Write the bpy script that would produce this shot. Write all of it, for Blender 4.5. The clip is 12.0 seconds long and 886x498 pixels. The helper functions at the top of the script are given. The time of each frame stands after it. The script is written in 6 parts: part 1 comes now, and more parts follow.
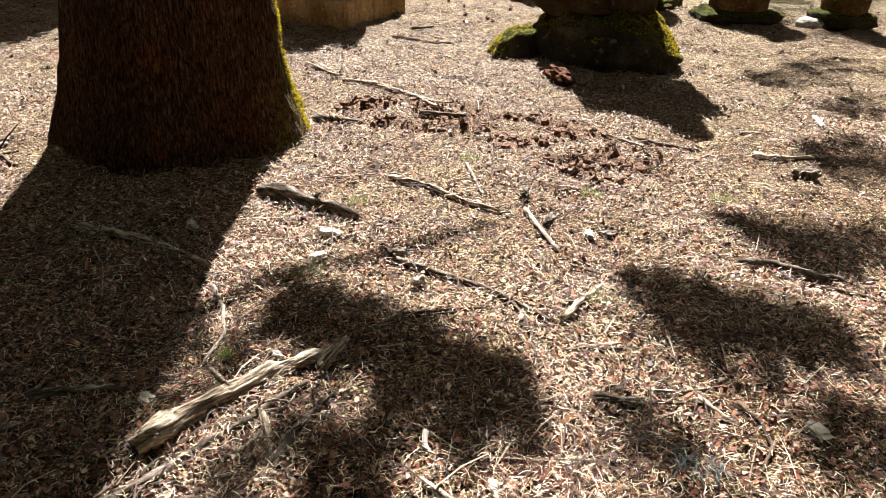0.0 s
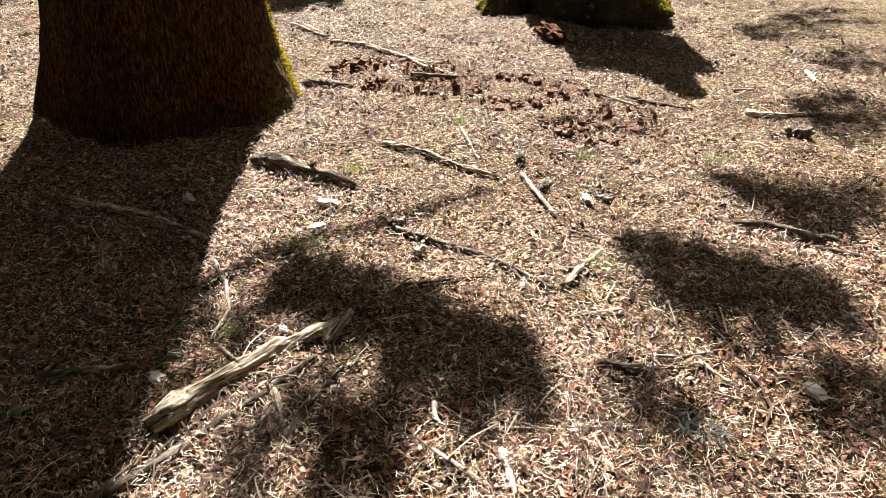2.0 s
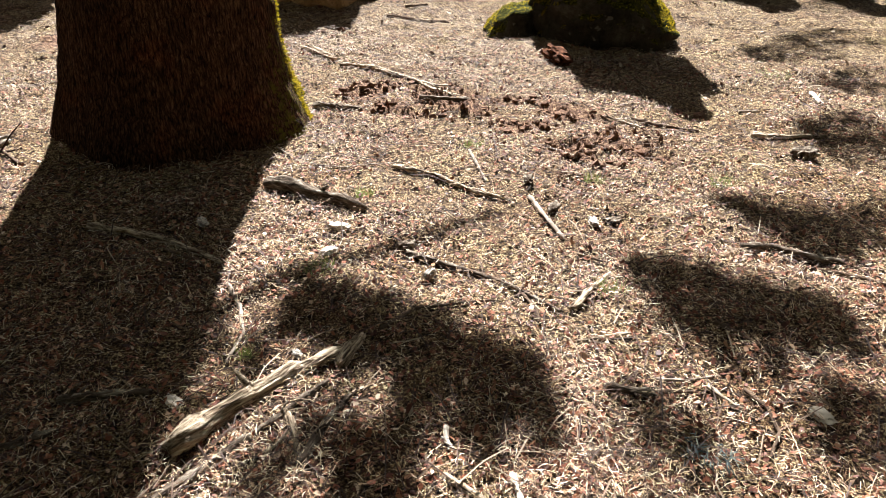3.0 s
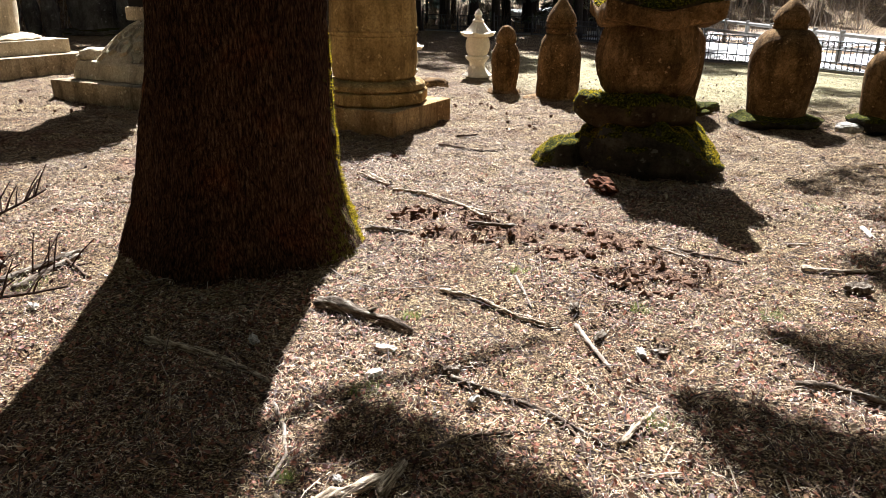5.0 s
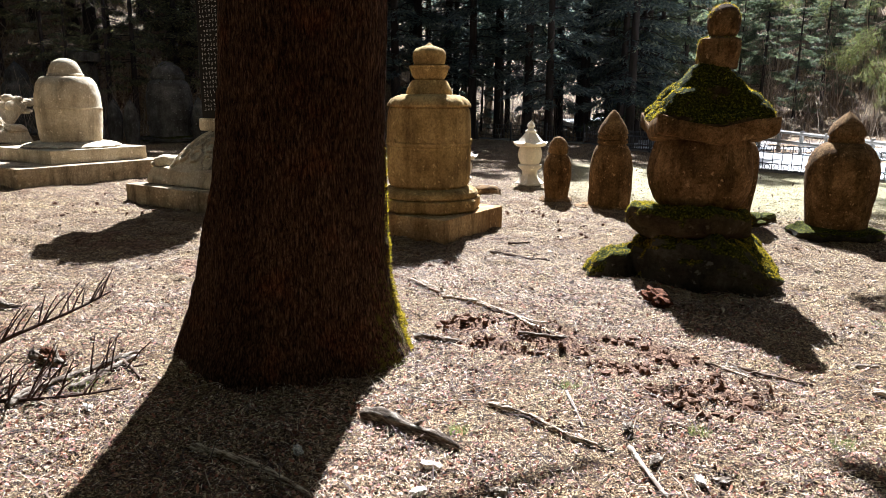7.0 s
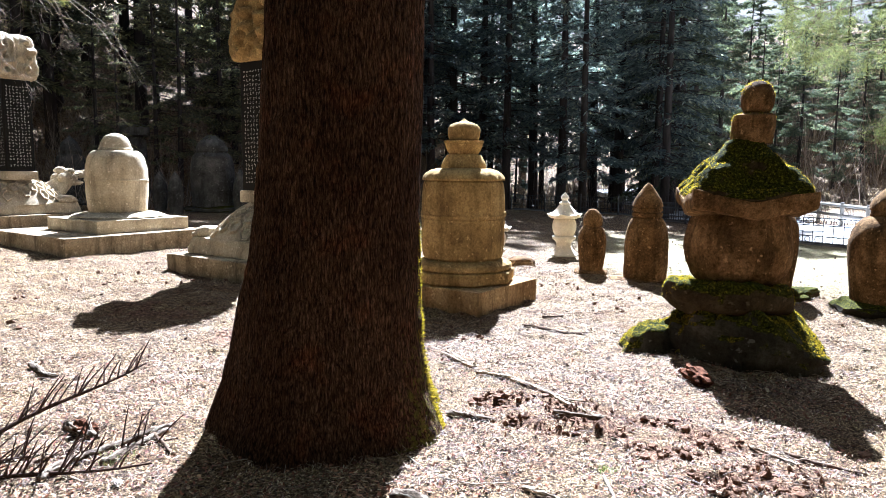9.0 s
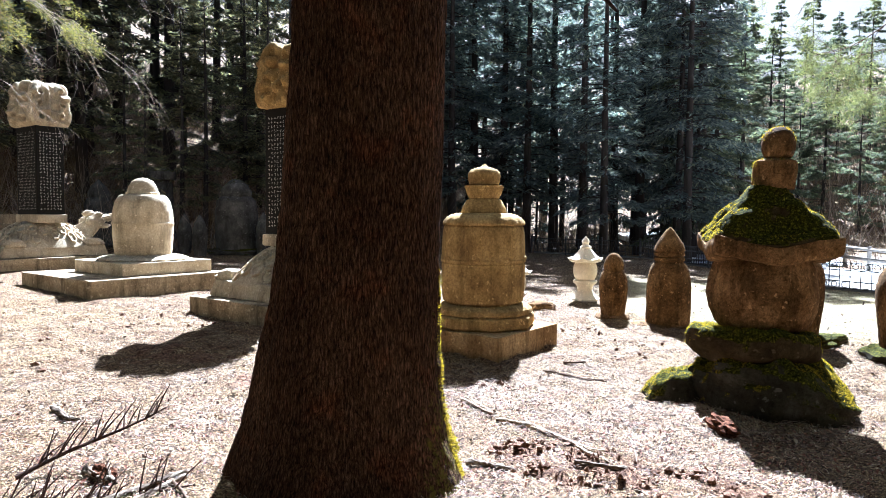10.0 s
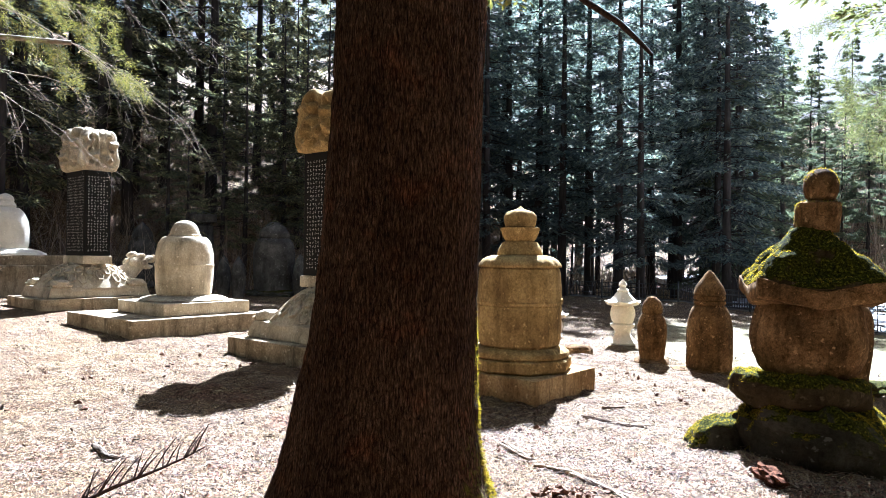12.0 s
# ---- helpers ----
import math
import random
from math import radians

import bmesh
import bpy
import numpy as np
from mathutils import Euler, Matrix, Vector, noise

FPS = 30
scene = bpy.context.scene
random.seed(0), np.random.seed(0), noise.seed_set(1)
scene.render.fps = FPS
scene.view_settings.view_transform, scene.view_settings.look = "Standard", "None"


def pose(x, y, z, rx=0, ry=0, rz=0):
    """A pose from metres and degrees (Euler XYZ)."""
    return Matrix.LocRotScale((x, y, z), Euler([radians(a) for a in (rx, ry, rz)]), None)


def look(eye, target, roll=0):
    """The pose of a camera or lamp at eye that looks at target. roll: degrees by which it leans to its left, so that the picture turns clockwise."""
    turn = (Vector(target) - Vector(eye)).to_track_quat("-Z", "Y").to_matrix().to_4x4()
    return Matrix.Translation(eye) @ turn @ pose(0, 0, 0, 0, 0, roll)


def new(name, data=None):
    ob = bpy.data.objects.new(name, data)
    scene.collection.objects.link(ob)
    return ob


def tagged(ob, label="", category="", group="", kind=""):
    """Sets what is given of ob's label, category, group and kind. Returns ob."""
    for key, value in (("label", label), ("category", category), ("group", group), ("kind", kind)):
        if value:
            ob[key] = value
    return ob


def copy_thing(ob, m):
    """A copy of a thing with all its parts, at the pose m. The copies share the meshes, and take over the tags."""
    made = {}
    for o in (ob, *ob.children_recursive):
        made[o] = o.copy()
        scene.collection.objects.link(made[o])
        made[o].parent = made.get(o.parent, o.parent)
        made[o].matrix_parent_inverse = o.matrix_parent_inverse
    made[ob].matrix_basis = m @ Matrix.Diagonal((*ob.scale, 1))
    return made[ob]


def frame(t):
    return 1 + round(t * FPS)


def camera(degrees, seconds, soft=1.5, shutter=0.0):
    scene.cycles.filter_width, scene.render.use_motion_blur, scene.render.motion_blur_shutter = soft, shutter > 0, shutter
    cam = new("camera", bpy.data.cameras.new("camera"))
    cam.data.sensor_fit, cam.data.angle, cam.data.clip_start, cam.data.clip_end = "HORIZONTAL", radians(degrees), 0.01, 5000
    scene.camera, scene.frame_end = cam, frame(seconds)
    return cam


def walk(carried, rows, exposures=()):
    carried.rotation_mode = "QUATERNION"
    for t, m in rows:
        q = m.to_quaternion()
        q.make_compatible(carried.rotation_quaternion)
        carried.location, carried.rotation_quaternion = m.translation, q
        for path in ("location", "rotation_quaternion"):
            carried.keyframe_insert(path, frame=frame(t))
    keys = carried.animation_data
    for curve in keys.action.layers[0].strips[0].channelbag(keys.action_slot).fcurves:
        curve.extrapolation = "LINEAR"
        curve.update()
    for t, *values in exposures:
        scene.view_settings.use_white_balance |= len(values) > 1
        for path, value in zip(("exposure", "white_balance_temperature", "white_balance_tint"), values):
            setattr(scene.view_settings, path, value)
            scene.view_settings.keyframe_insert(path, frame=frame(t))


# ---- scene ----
cam = camera(65.46, 12.0, soft=0.75)
PATH = [
    (0.0, pose(0.074, 0.019, 1.265, 62.05, -1.31, -0.13)),
    (0.5, pose(0.057, 0.027, 1.275, 60.41, -1.40, -1.39)),
    (1.0, pose(0.053, 0.035, 1.283, 59.63, -1.11, -1.74)),
    (1.5, pose(0.042, 0.042, 1.292, 58.79, -0.93, -1.75)),
    (2.0, pose(0.027, 0.037, 1.313, 58.35, -0.71, -1.69)),
    (2.5, pose(0.021, 0.030, 1.332, 58.60, -0.47, -1.57)),
    (3.0, pose(0.013, 0.019, 1.359, 59.63, -0.38, -1.27)),
    (5.0, pose(0.004, -0.004, 1.402, 69.40, -0.43, 2.82)),
    (5.5, pose(0.007, 0.007, 1.423, 71.56, -0.46, 4.08)),
    (6.0, pose(0.007, 0.014, 1.440, 73.87, -0.47, 5.39)),
    (6.5, pose(0.009, 0.010, 1.445, 76.07, -0.45, 6.49)),
    (7.0, pose(0.008, 0.008, 1.448, 77.78, -0.47, 7.23)),
    (9.0, pose(0.009, 0.024, 1.484, 83.46, -0.46, 10.08)),
    (9.5, pose(0.010, 0.018, 1.500, 85.16, -0.49, 10.97)),
    (10.0, pose(0.015, 0.019, 1.504, 86.98, -0.51, 11.80)),
    (10.5, pose(0.016, 0.015, 1.506, 88.44, -0.57, 12.53)),
    (11.0, pose(0.018, 0.015, 1.507, 89.38, -0.57, 13.22)),
    (11.5, pose(0.003, 0.002, 1.507, 90.01, -0.59, 13.88)),
    (12.0, pose(0.000, 0.000, 1.500, 90.47, -0.65, 14.65)),
]
walk(cam, PATH, exposures=[(0, 2.55, 6000, 10), (3.2, 2.48, 6000, 10), (5.0, 2.42, 5750, 10), (7.0, 2.62, 5400, 10), (9.0, 3.27, 5000, 10), (12.0, 3.4, 4920, 10)])

# ---------------------------------------------------------------- light
SUN_EL, SUN_AZ = radians(45), radians(-2.0)          # azimuth clockwise from +y
world = bpy.data.worlds.new("sky")
scene.world = world
world.use_nodes = True
wn = world.node_tree.nodes
sky = wn.new("ShaderNodeTexSky")
sky.sky_type, sky.sun_disc = "NISHITA", False
sky.sun_elevation, sky.sun_rotation = SUN_EL, SUN_AZ
sky.air_density, sky.dust_density = 1.0, 6.0
wn["Background"].inputs["Strength"].default_value = 0.011
world.node_tree.links.new(sky.outputs[0], wn["Background"].inputs["Color"])
sun_data = bpy.data.lights.new("sun", "SUN")
sun_data.energy, sun_data.angle, sun_data.color = 5.0, radians(0.55), (1.0, 0.96, 0.90)
sun = new("sun", sun_data)
to_sun = Vector((math.sin(SUN_AZ) * math.cos(SUN_EL), math.cos(SUN_AZ) * math.cos(SUN_EL), math.sin(SUN_EL)))
sun.matrix_world = look(to_sun * 60, (0, 0, 0))

# ---------------------------------------------------------------- materials
def mat_base(name, rough=0.9, spec=0.3):
    m = bpy.data.materials.new(name)
    m.use_nodes = True
    b = m.node_tree.nodes["Principled BSDF"]
    b.inputs["Roughness"].default_value = rough
    b.inputs["Specular IOR Level"].default_value = spec
    return m, m.node_tree.nodes, m.node_tree.links, b


def noise_node(n, l, scale, detail=6, rough=0.6, stretch=None, kind="Object"):
    tc = n.new("ShaderNodeTexCoord")
    t = n.new("ShaderNodeTexNoise")
    t.inputs["Scale"].default_value, t.inputs["Detail"].default_value, t.inputs["Roughness"].default_value = scale, detail, rough
    src = tc.outputs[kind]
    if stretch:
        mp = n.new("ShaderNodeMapping")
        mp.inputs["Scale"].default_value = stretch
        l.new(src, mp.inputs[0])
        src = mp.outputs[0]
    l.new(src, t.inputs["Vector"])
    return t.outputs["Fac"]


def ramp(n, l, fac, stops):
    r = n.new("ShaderNodeValToRGB")
    e = r.color_ramp.elements
    while len(e) < len(stops):
        e.new(0.5)
    for k, (p, c) in zip(e, stops):
        k.position, k.color = p, (*c, 1)
    l.new(fac, r.inputs[0])
    return r.outputs[0]


def mix(n, l, fac, a, b, mode="MIX"):
    m = n.new("ShaderNodeMix")
    m.data_type, m.blend_type = "RGBA", mode
    for s, v in ((m.inputs[0], fac), (m.inputs[6], a), (m.inputs[7], b)):
        if isinstance(v, float):
            s.default_value = v
        elif isinstance(v, tuple):
            s.default_value = (*v, 1)
        else:
            l.new(v, s)
    return m.outputs[2]


def bump(n, l, b, fac, strength, dist):
    k = n.new("ShaderNodeBump")
    k.inputs["Strength"].default_value, k.inputs["Distance"].default_value = strength, dist
    l.new(fac, k.inputs["Height"])
    l.new(k.outputs[0], b.inputs["Normal"])


def stone_mat(name, light, mid, dark, stain=0.5, moss=0.0, scale=1.0, grain=0.55):
    """Granite: fine speckle, cloudy weathering, dark runs, and moss on what faces up."""
    m, n, l, b = mat_base(name, 0.92, 0.03)
    cloud = noise_node(n, l, 2.3 * scale, 7, 0.65)
    c = ramp(n, l, cloud, [(0.3, dark), (0.5, mid), (0.72, light)])
    speck = noise_node(n, l, 160, 2, 0.6)
    c = mix(n, l, grain * 0.8, c, ramp(n, l, speck, [(0.36, (0.25, 0.24, 0.22)), (0.5, (0.8, 0.8, 0.8)), (0.66, (1.25, 1.22, 1.15))]), "MULTIPLY")
    runs = noise_node(n, l, 5 * scale, 6, 0.7, (1, 1, 0.18))
    c = mix(n, l, ramp(n, l, runs, [(0.48, (0, 0, 0)), (0.66, (stain, stain, stain))]), c, tuple(v * 0.3 for v in dark))
    mottle = noise_node(n, l, 34, 5, 0.7)
    c = mix(n, l, grain, c, ramp(n, l, mottle, [(0.34, (0.35, 0.32, 0.28)), (0.5, (0.95, 0.95, 0.95)), (0.66, (1.35, 1.33, 1.28))]), "MULTIPLY")
    patch = noise_node(n, l, 15 * scale, 5, 0.6)
    c = mix(n, l, ramp(n, l, patch, [(0.62, (0, 0, 0)), (0.66, (0.7, 0.7, 0.7))]), c, tuple(min(1, v * 1.25) for v in light))
    if moss:
        g = n.new("ShaderNodeNewGeometry")
        sep = n.new("ShaderNodeSeparateXYZ")
        l.new(g.outputs["Normal"], sep.inputs[0])
        ad = n.new("ShaderNodeMath")
        ad.operation = "MULTIPLY_ADD"
        l.new(sep.outputs[2], ad.inputs[0])
        ad.inputs[1].default_value = 0.55
        l.new(noise_node(n, l, 4.5, 8, 0.7), ad.inputs[2])
        fine = noise_node(n, l, 55, 6, 0.75)
        mc = ramp(n, l, fine, [(0.38, (0.005, 0.006, 0.001)), (0.54, (0.034, 0.034, 0.003)), (0.70, (0.20, 0.18, 0.012))])
        c = mix(n, l, ramp(n, l, ad.outputs[0], [(1.0 - moss, (0, 0, 0)), (1.07 - moss, (1, 1, 1))]), c, mc)
    l.new(c, b.inputs["Base Color"])
    ad = n.new("ShaderNodeMath")
    ad.operation = "MULTIPLY_ADD"
    l.new(noise_node(n, l, 14, 8, 0.7), ad.inputs[0])
    ad.inputs[1].default_value = 2.0
    l.new(speck, ad.inputs[2])
    bump(n, l, b, ad.outputs[0], 0.7, 0.006)
    return m


def simple_mat(name, stops, scale, rough=0.85, stretch=None, b_str=0.4, b_dist=0.01, spec=0.06, metal=0.0):
    m, n, l, b = mat_base(name, rough, spec)
    f = noise_node(n, l, scale, 8, 0.65, stretch)
    l.new(ramp(n, l, f, stops), b.inputs["Base Color"])
    b.inputs["Metallic"].default_value = metal
    if b_str:
        bump(n, l, b, f, b_str, b_dist)
    return m


def island_mat(name, stops, rough=0.8, spec=0.3, translucent=0.0):
    """Many small pieces, each with a tint of its own."""
    m, n, l, b = mat_base(name, rough, spec)
    g = n.new("ShaderNodeNewGeometry")
    c = ramp(n, l, g.outputs["Random Per Island"], stops)
    l.new(c, b.inputs["Base Color"])
    if translucent:
        t = n.new("ShaderNodeBsdfTranslucent")
        l.new(mix(n, l, 1.0, c, (1.0, 1.04, 0.84), "MULTIPLY"), t.inputs[0])
        s = n.new("ShaderNodeMixShader")
        s.inputs[0].default_value = translucent
        l.new(b.outputs[0], s.inputs[1])
        l.new(t.outputs[0], s.inputs[2])
        l.new(s.outputs[0], n["Material Output"].inputs[0])
    return m


M_GRANITE = stone_mat("granite_warm", (0.53, 0.375, 0.165), (0.385, 0.262, 0.108), (0.17, 0.108, 0.046), 0.55)
M_GRANITE_PALE = stone_mat("granite_pale", (0.62, 0.54, 0.41), (0.50, 0.415, 0.29), (0.29, 0.235, 0.16), 0.5, grain=0.4)
M_WHITE = stone_mat("granite_white", (0.80, 0.74, 0.62), (0.74, 0.66, 0.53), (0.62, 0.54, 0.42), 0.1, grain=0.2)
M_BROWN = stone_mat("granite_brown", (0.33, 0.208, 0.096), (0.155, 0.090, 0.038), (0.058, 0.034, 0.017), 0.7, 0.0, 1.3, 0.8)
M_MOSSY = stone_mat("granite_mossy", (0.085, 0.066, 0.040), (0.050, 0.036, 0.020), (0.020, 0.014, 0.009), 0.6, 0.44)
M_BOULDER = stone_mat("boulder_mossy", (0.10, 0.092, 0.072), (0.040, 0.035, 0.026), (0.015, 0.013, 0.010), 0.4, 0.26)
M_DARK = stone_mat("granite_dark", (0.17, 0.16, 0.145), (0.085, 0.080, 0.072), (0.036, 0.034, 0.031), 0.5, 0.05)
M_PLINTH = stone_mat("plinth_granite", (0.52, 0.375, 0.20), (0.37, 0.235, 0.11), (0.17, 0.098, 0.045), 0.7)
M_PLINTH_PALE = stone_mat("plinth_granite_pale", (0.50, 0.41, 0.285), (0.36, 0.28, 0.18), (0.17, 0.125, 0.078), 0.7)
M_SLATE = simple_mat("black_slate", [(0.3, (0.005, 0.0045, 0.004)), (0.7, (0.014, 0.012, 0.010))], 3, 0.7, None, 0.05, 0.002, 0.12)
M_GLYPH = simple_mat("pale_engraving", [(0.3, (0.36, 0.34, 0.30)), (0.7, (0.60, 0.57, 0.52))], 30, 0.9, None, 0.0)
M_IRON = simple_mat("black_iron", [(0.3, (0.010, 0.010, 0.011)), (0.7, (0.03, 0.03, 0.032))], 8, 0.5, None, 0.1, 0.003, 0.5)
M_RAIL = simple_mat("grey_rail", [(0.3, (0.17, 0.155, 0.135)), (0.7, (0.30, 0.28, 0.25))], 3, 0.7)
M_DEADWOOD = simple_mat("dead_wood", [(0.36, (0.024, 0.015, 0.010)), (0.45, (0.18, 0.130, 0.085)), (0.55, (0.46, 0.37, 0.26)), (0.70, (0.70, 0.61, 0.47))], 85, 0.85, (1, 1, 0.10), 1.0, 0.016)
M_TWIG = simple_mat("brown_twig", [(0.3, (0.040, 0.025, 0.017)), (0.6, (0.125, 0.086, 0.058)), (0.8, (0.25, 0.19, 0.14))], 30, 0.9, (1, 1, 0.2), 0.6, 0.006)
M_TWIGPALE = simple_mat("bare_twig", [(0.3, (0.16, 0.12, 0.09)), (0.7, (0.36, 0.30, 0.24))], 20, 0.9, None, 0.3, 0.004)
M_BARKLOG = simple_mat("log_bark", [(0.34, (0.018, 0.013, 0.009)), (0.5, (0.10, 0.074, 0.053)), (0.68, (0.32, 0.28, 0.22))], 50, 0.95, (1, 1, 0.3), 1.0, 0.012)
M_ROTTEN = simple_mat("rotten_wood", [(0.35, (0.018, 0.009, 0.006)), (0.55, (0.085, 0.036, 0.020)), (0.7, (0.19, 0.088, 0.048))], 45, 0.95, None, 0.9, 0.012, 0.02)
M_PEBBLE = stone_mat("pebble", (0.55, 0.50, 0.44), (0.45, 0.41, 0.36), (0.28, 0.25, 0.21), 0.2)
M_FLAKE = simple_mat("pale_wood_flake", [(0.3, (0.45, 0.38, 0.30)), (0.7, (0.72, 0.65, 0.55))], 25, 0.85, None, 0.5, 0.005)
M_FARTRUNK = simple_mat("forest_bark", [(0.3, (0.020, 0.017, 0.0155)), (0.7, (0.062, 0.052, 0.046))], 6, 0.95, (1, 1, 0.15), 0.8, 0.04)
M_NEEDLES = island_mat("litter_needles", [(0.0, (0.012, 0.007, 0.004)), (0.44, (0.040, 0.018, 0.010)), (0.57, (0.20, 0.105, 0.055)), (0.76, (0.57, 0.41, 0.235)), (1.0, (0.93, 0.80, 0.575))], 0.65, 0.18)
M_SCALES = island_mat("litter_scales", [(0.0, (0.030, 0.011, 0.007)), (0.40, (0.13, 0.042, 0.022)), (0.75, (0.27, 0.095, 0.045)), (0.92, (0.42, 0.22, 0.12)), (1.0, (0.68, 0.53, 0.38))], 0.6, 0.25)
M_STRAW = island_mat("litter_straw", [(0.0, (0.05, 0.03, 0.02)), (0.5, (0.19, 0.125, 0.077)), (1.0, (0.42, 0.33, 0.22))])
M_SOIL = simple_mat("dark_soil", [(0.3, (0.040, 0.020, 0.012)), (0.55, (0.125, 0.066, 0.038)), (0.75, (0.28, 0.17, 0.10))], 40, 0.95, None, 0.8, 0.01, 0.15)
M_LONGTWIG = island_mat("fallen_twigs", [(0.0, (0.025, 0.014, 0.010)), (0.6, (0.085, 0.05, 0.033)), (0.9, (0.20, 0.14, 0.09)), (1.0, (0.42, 0.33, 0.23))])
M_CHIPS = island_mat("litter_chips", [(0.0, (0.07, 0.042, 0.028)), (0.6, (0.22, 0.155, 0.10)), (0.9, (0.36, 0.27, 0.185)), (1.0, (0.56, 0.47, 0.36))])
# needles lightened towards blue-grey: the wood's haze is put into their colour
M_FIR_HAZED = island_mat("fir_foliage_hazed", [(0.0, (0.052, 0.068, 0.076)), (0.5, (0.138, 0.168, 0.178)), (0.85, (0.245, 0.28, 0.265)), (1.0, (0.40, 0.42, 0.31))], 0.8, 0.10, 0.64)
M_FIRWARM = island_mat("fir_foliage_warm", [(0.0, (0.066, 0.068, 0.048)), (0.6, (0.145, 0.142, 0.090)), (0.9, (0.28, 0.25, 0.13)), (1.0, (0.50, 0.44, 0.21))], 0.8, 0.10, 0.58)
M_FIRFAR = island_mat("fir_foliage_far", [(0.0, (0.060, 0.076, 0.056)), (0.6, (0.120, 0.140, 0.095)), (1.0, (0.21, 0.22, 0.125))], 0.8, 0.1, 0.45)
M_PINE = island_mat("pine_foliage", [(0.0, (0.075, 0.075, 0.020)), (0.6, (0.175, 0.160, 0.036)), (1.0, (0.36, 0.30, 0.075))], 0.6, 0.4, 0.55)
M_PINEDARK = island_mat("olive_pine_foliage", [(0.0, (0.07, 0.08, 0.03)), (0.6, (0.14, 0.15, 0.055)), (1.0, (0.27, 0.26, 0.11))], 0.7, 0.2, 0.45)
M_GRASS = island_mat("grass_blades", [(0.0, (0.08, 0.12, 0.02)), (0.6, (0.18, 0.22, 0.05)), (1.0, (0.40, 0.36, 0.16))], 0.6, 0.3, 0.3)
M_MOSS = island_mat("moss_tips", [(0.0, (0.055, 0.044, 0.003)), (0.5, (0.195, 0.142, 0.008)), (1.0, (0.48, 0.345, 0.02))], 0.8, 0.1, 0.5)
M_BRUSH = island_mat("dry_brush", [(0.0, (0.10, 0.075, 0.055)), (0.6, (0.22, 0.17, 0.125)), (1.0, (0.36, 0.29, 0.22))], 0.9, 0.2)


def bark_mat():
    m, n, l, b = mat_base("fir_bark", 0.97, 0.04)
    f = noise_node(n, l, 105, 9, 0.72, (1, 1, 0.17))
    c = ramp(n, l, f, [(0.36, (0.014, 0.009, 0.006)), (0.48, (0.062, 0.034, 0.020)), (0.60, (0.158, 0.087, 0.048)), (0.74, (0.26, 0.155, 0.085))])
    tcb = n.new("ShaderNodeTexCoord")
    warp = n.new("ShaderNodeTexNoise")
    warp.inputs["Scale"].default_value, warp.inputs["Detail"].default_value = 9.0, 4
    l.new(tcb.outputs["Object"], warp.inputs["Vector"])
    bent = n.new("ShaderNodeVectorMath")
    bent.operation = "MULTIPLY_ADD"
    l.new(warp.outputs["Color"], bent.inputs[0])
    bent.inputs[1].default_value = (0.06, 0.06, 0.06)
    l.new(tcb.outputs["Object"], bent.inputs[2])
    mpb = n.new("ShaderNodeMapping")
    mpb.inputs["Scale"].default_value = (1, 1, 0.11)
    l.new(bent.outputs[0], mpb.inputs[0])
    vor = n.new("ShaderNodeTexVoronoi")
    vor.feature = "DISTANCE_TO_EDGE"
    vor.inputs["Scale"].default_value = 56.0
    l.new(mpb.outputs[0], vor.inputs["Vector"])
    crack = ramp(n, l, vor.outputs["Distance"], [(0.02, (0.12, 0.10, 0.09)), (0.10, (0.75, 0.72, 0.70)), (0.30, (1.25, 1.2, 1.15))])
    c = mix(n, l, 0.62, c, crack, "MULTIPLY")
    stain = noise_node(n, l, 2.2, 6, 0.65, (1, 1, 0.5))
    c = mix(n, l, ramp(n, l, stain, [(0.40, (0.75, 0.75, 0.75)), (0.60, (0, 0, 0))]), c, mix(n, l, 1.0, c, (0.5, 0.46, 0.45), "MULTIPLY"))
    big = noise_node(n, l, 3.0, 5, 0.6)
    c = mix(n, l, ramp(n, l, big, [(0.55, (0, 0, 0)), (0.72, (0.5, 0.5, 0.5))]), c, mix(n, l, 1.0, c, (2.1, 1.1, 0.75), "MULTIPLY"))
    geo = n.new("ShaderNodeTexCoord")
    sep = n.new("ShaderNodeSeparateXYZ")
    l.new(geo.outputs["Object"], sep.inputs[0])
    low = n.new("ShaderNodeMapRange")                 # moss grows on the foot of the trunk, on its sunny flank
    low.inputs[1].default_value, low.inputs[2].default_value, low.inputs[3].default_value, low.inputs[4].default_value = 0.1, 2.6, 0.28, 0.08
    l.new(sep.outputs[2], low.inputs[0])
    side = n.new("ShaderNodeMapRange")
    side.inputs[1].default_value, side.inputs[2].default_value = 0.42, 0.60
    l.new(sep.outputs[0], side.inputs[0])
    mul = n.new("ShaderNodeMath")
    mul.operation = "MULTIPLY"
    l.new(low.outputs[0], mul.inputs[0])
    l.new(side.outputs[0], mul.inputs[1])
    ad = n.new("ShaderNodeMath")
    l.new(mul.outputs[0], ad.inputs[0])
    l.new(noise_node(n, l, 26, 8, 0.75), ad.inputs[1])
    c = mix(n, l, ramp(n, l, ad.outputs[0], [(0.74, (0, 0, 0)), (0.86, (0.8, 0.8, 0.8))]), c, (0.13, 0.12, 0.018))
    l.new(c, b.inputs["Base Color"])
    rise = n.new("ShaderNodeMath")
    rise.operation = "MULTIPLY_ADD"
    l.new(vor.outputs["Distance"], rise.inputs[0])
    rise.inputs[1].default_value = 0.9
    l.new(f, rise.inputs[2])
    bump(n, l, b, rise.outputs[0], 1.0, 0.03)
    return m


M_BARK = bark_mat()
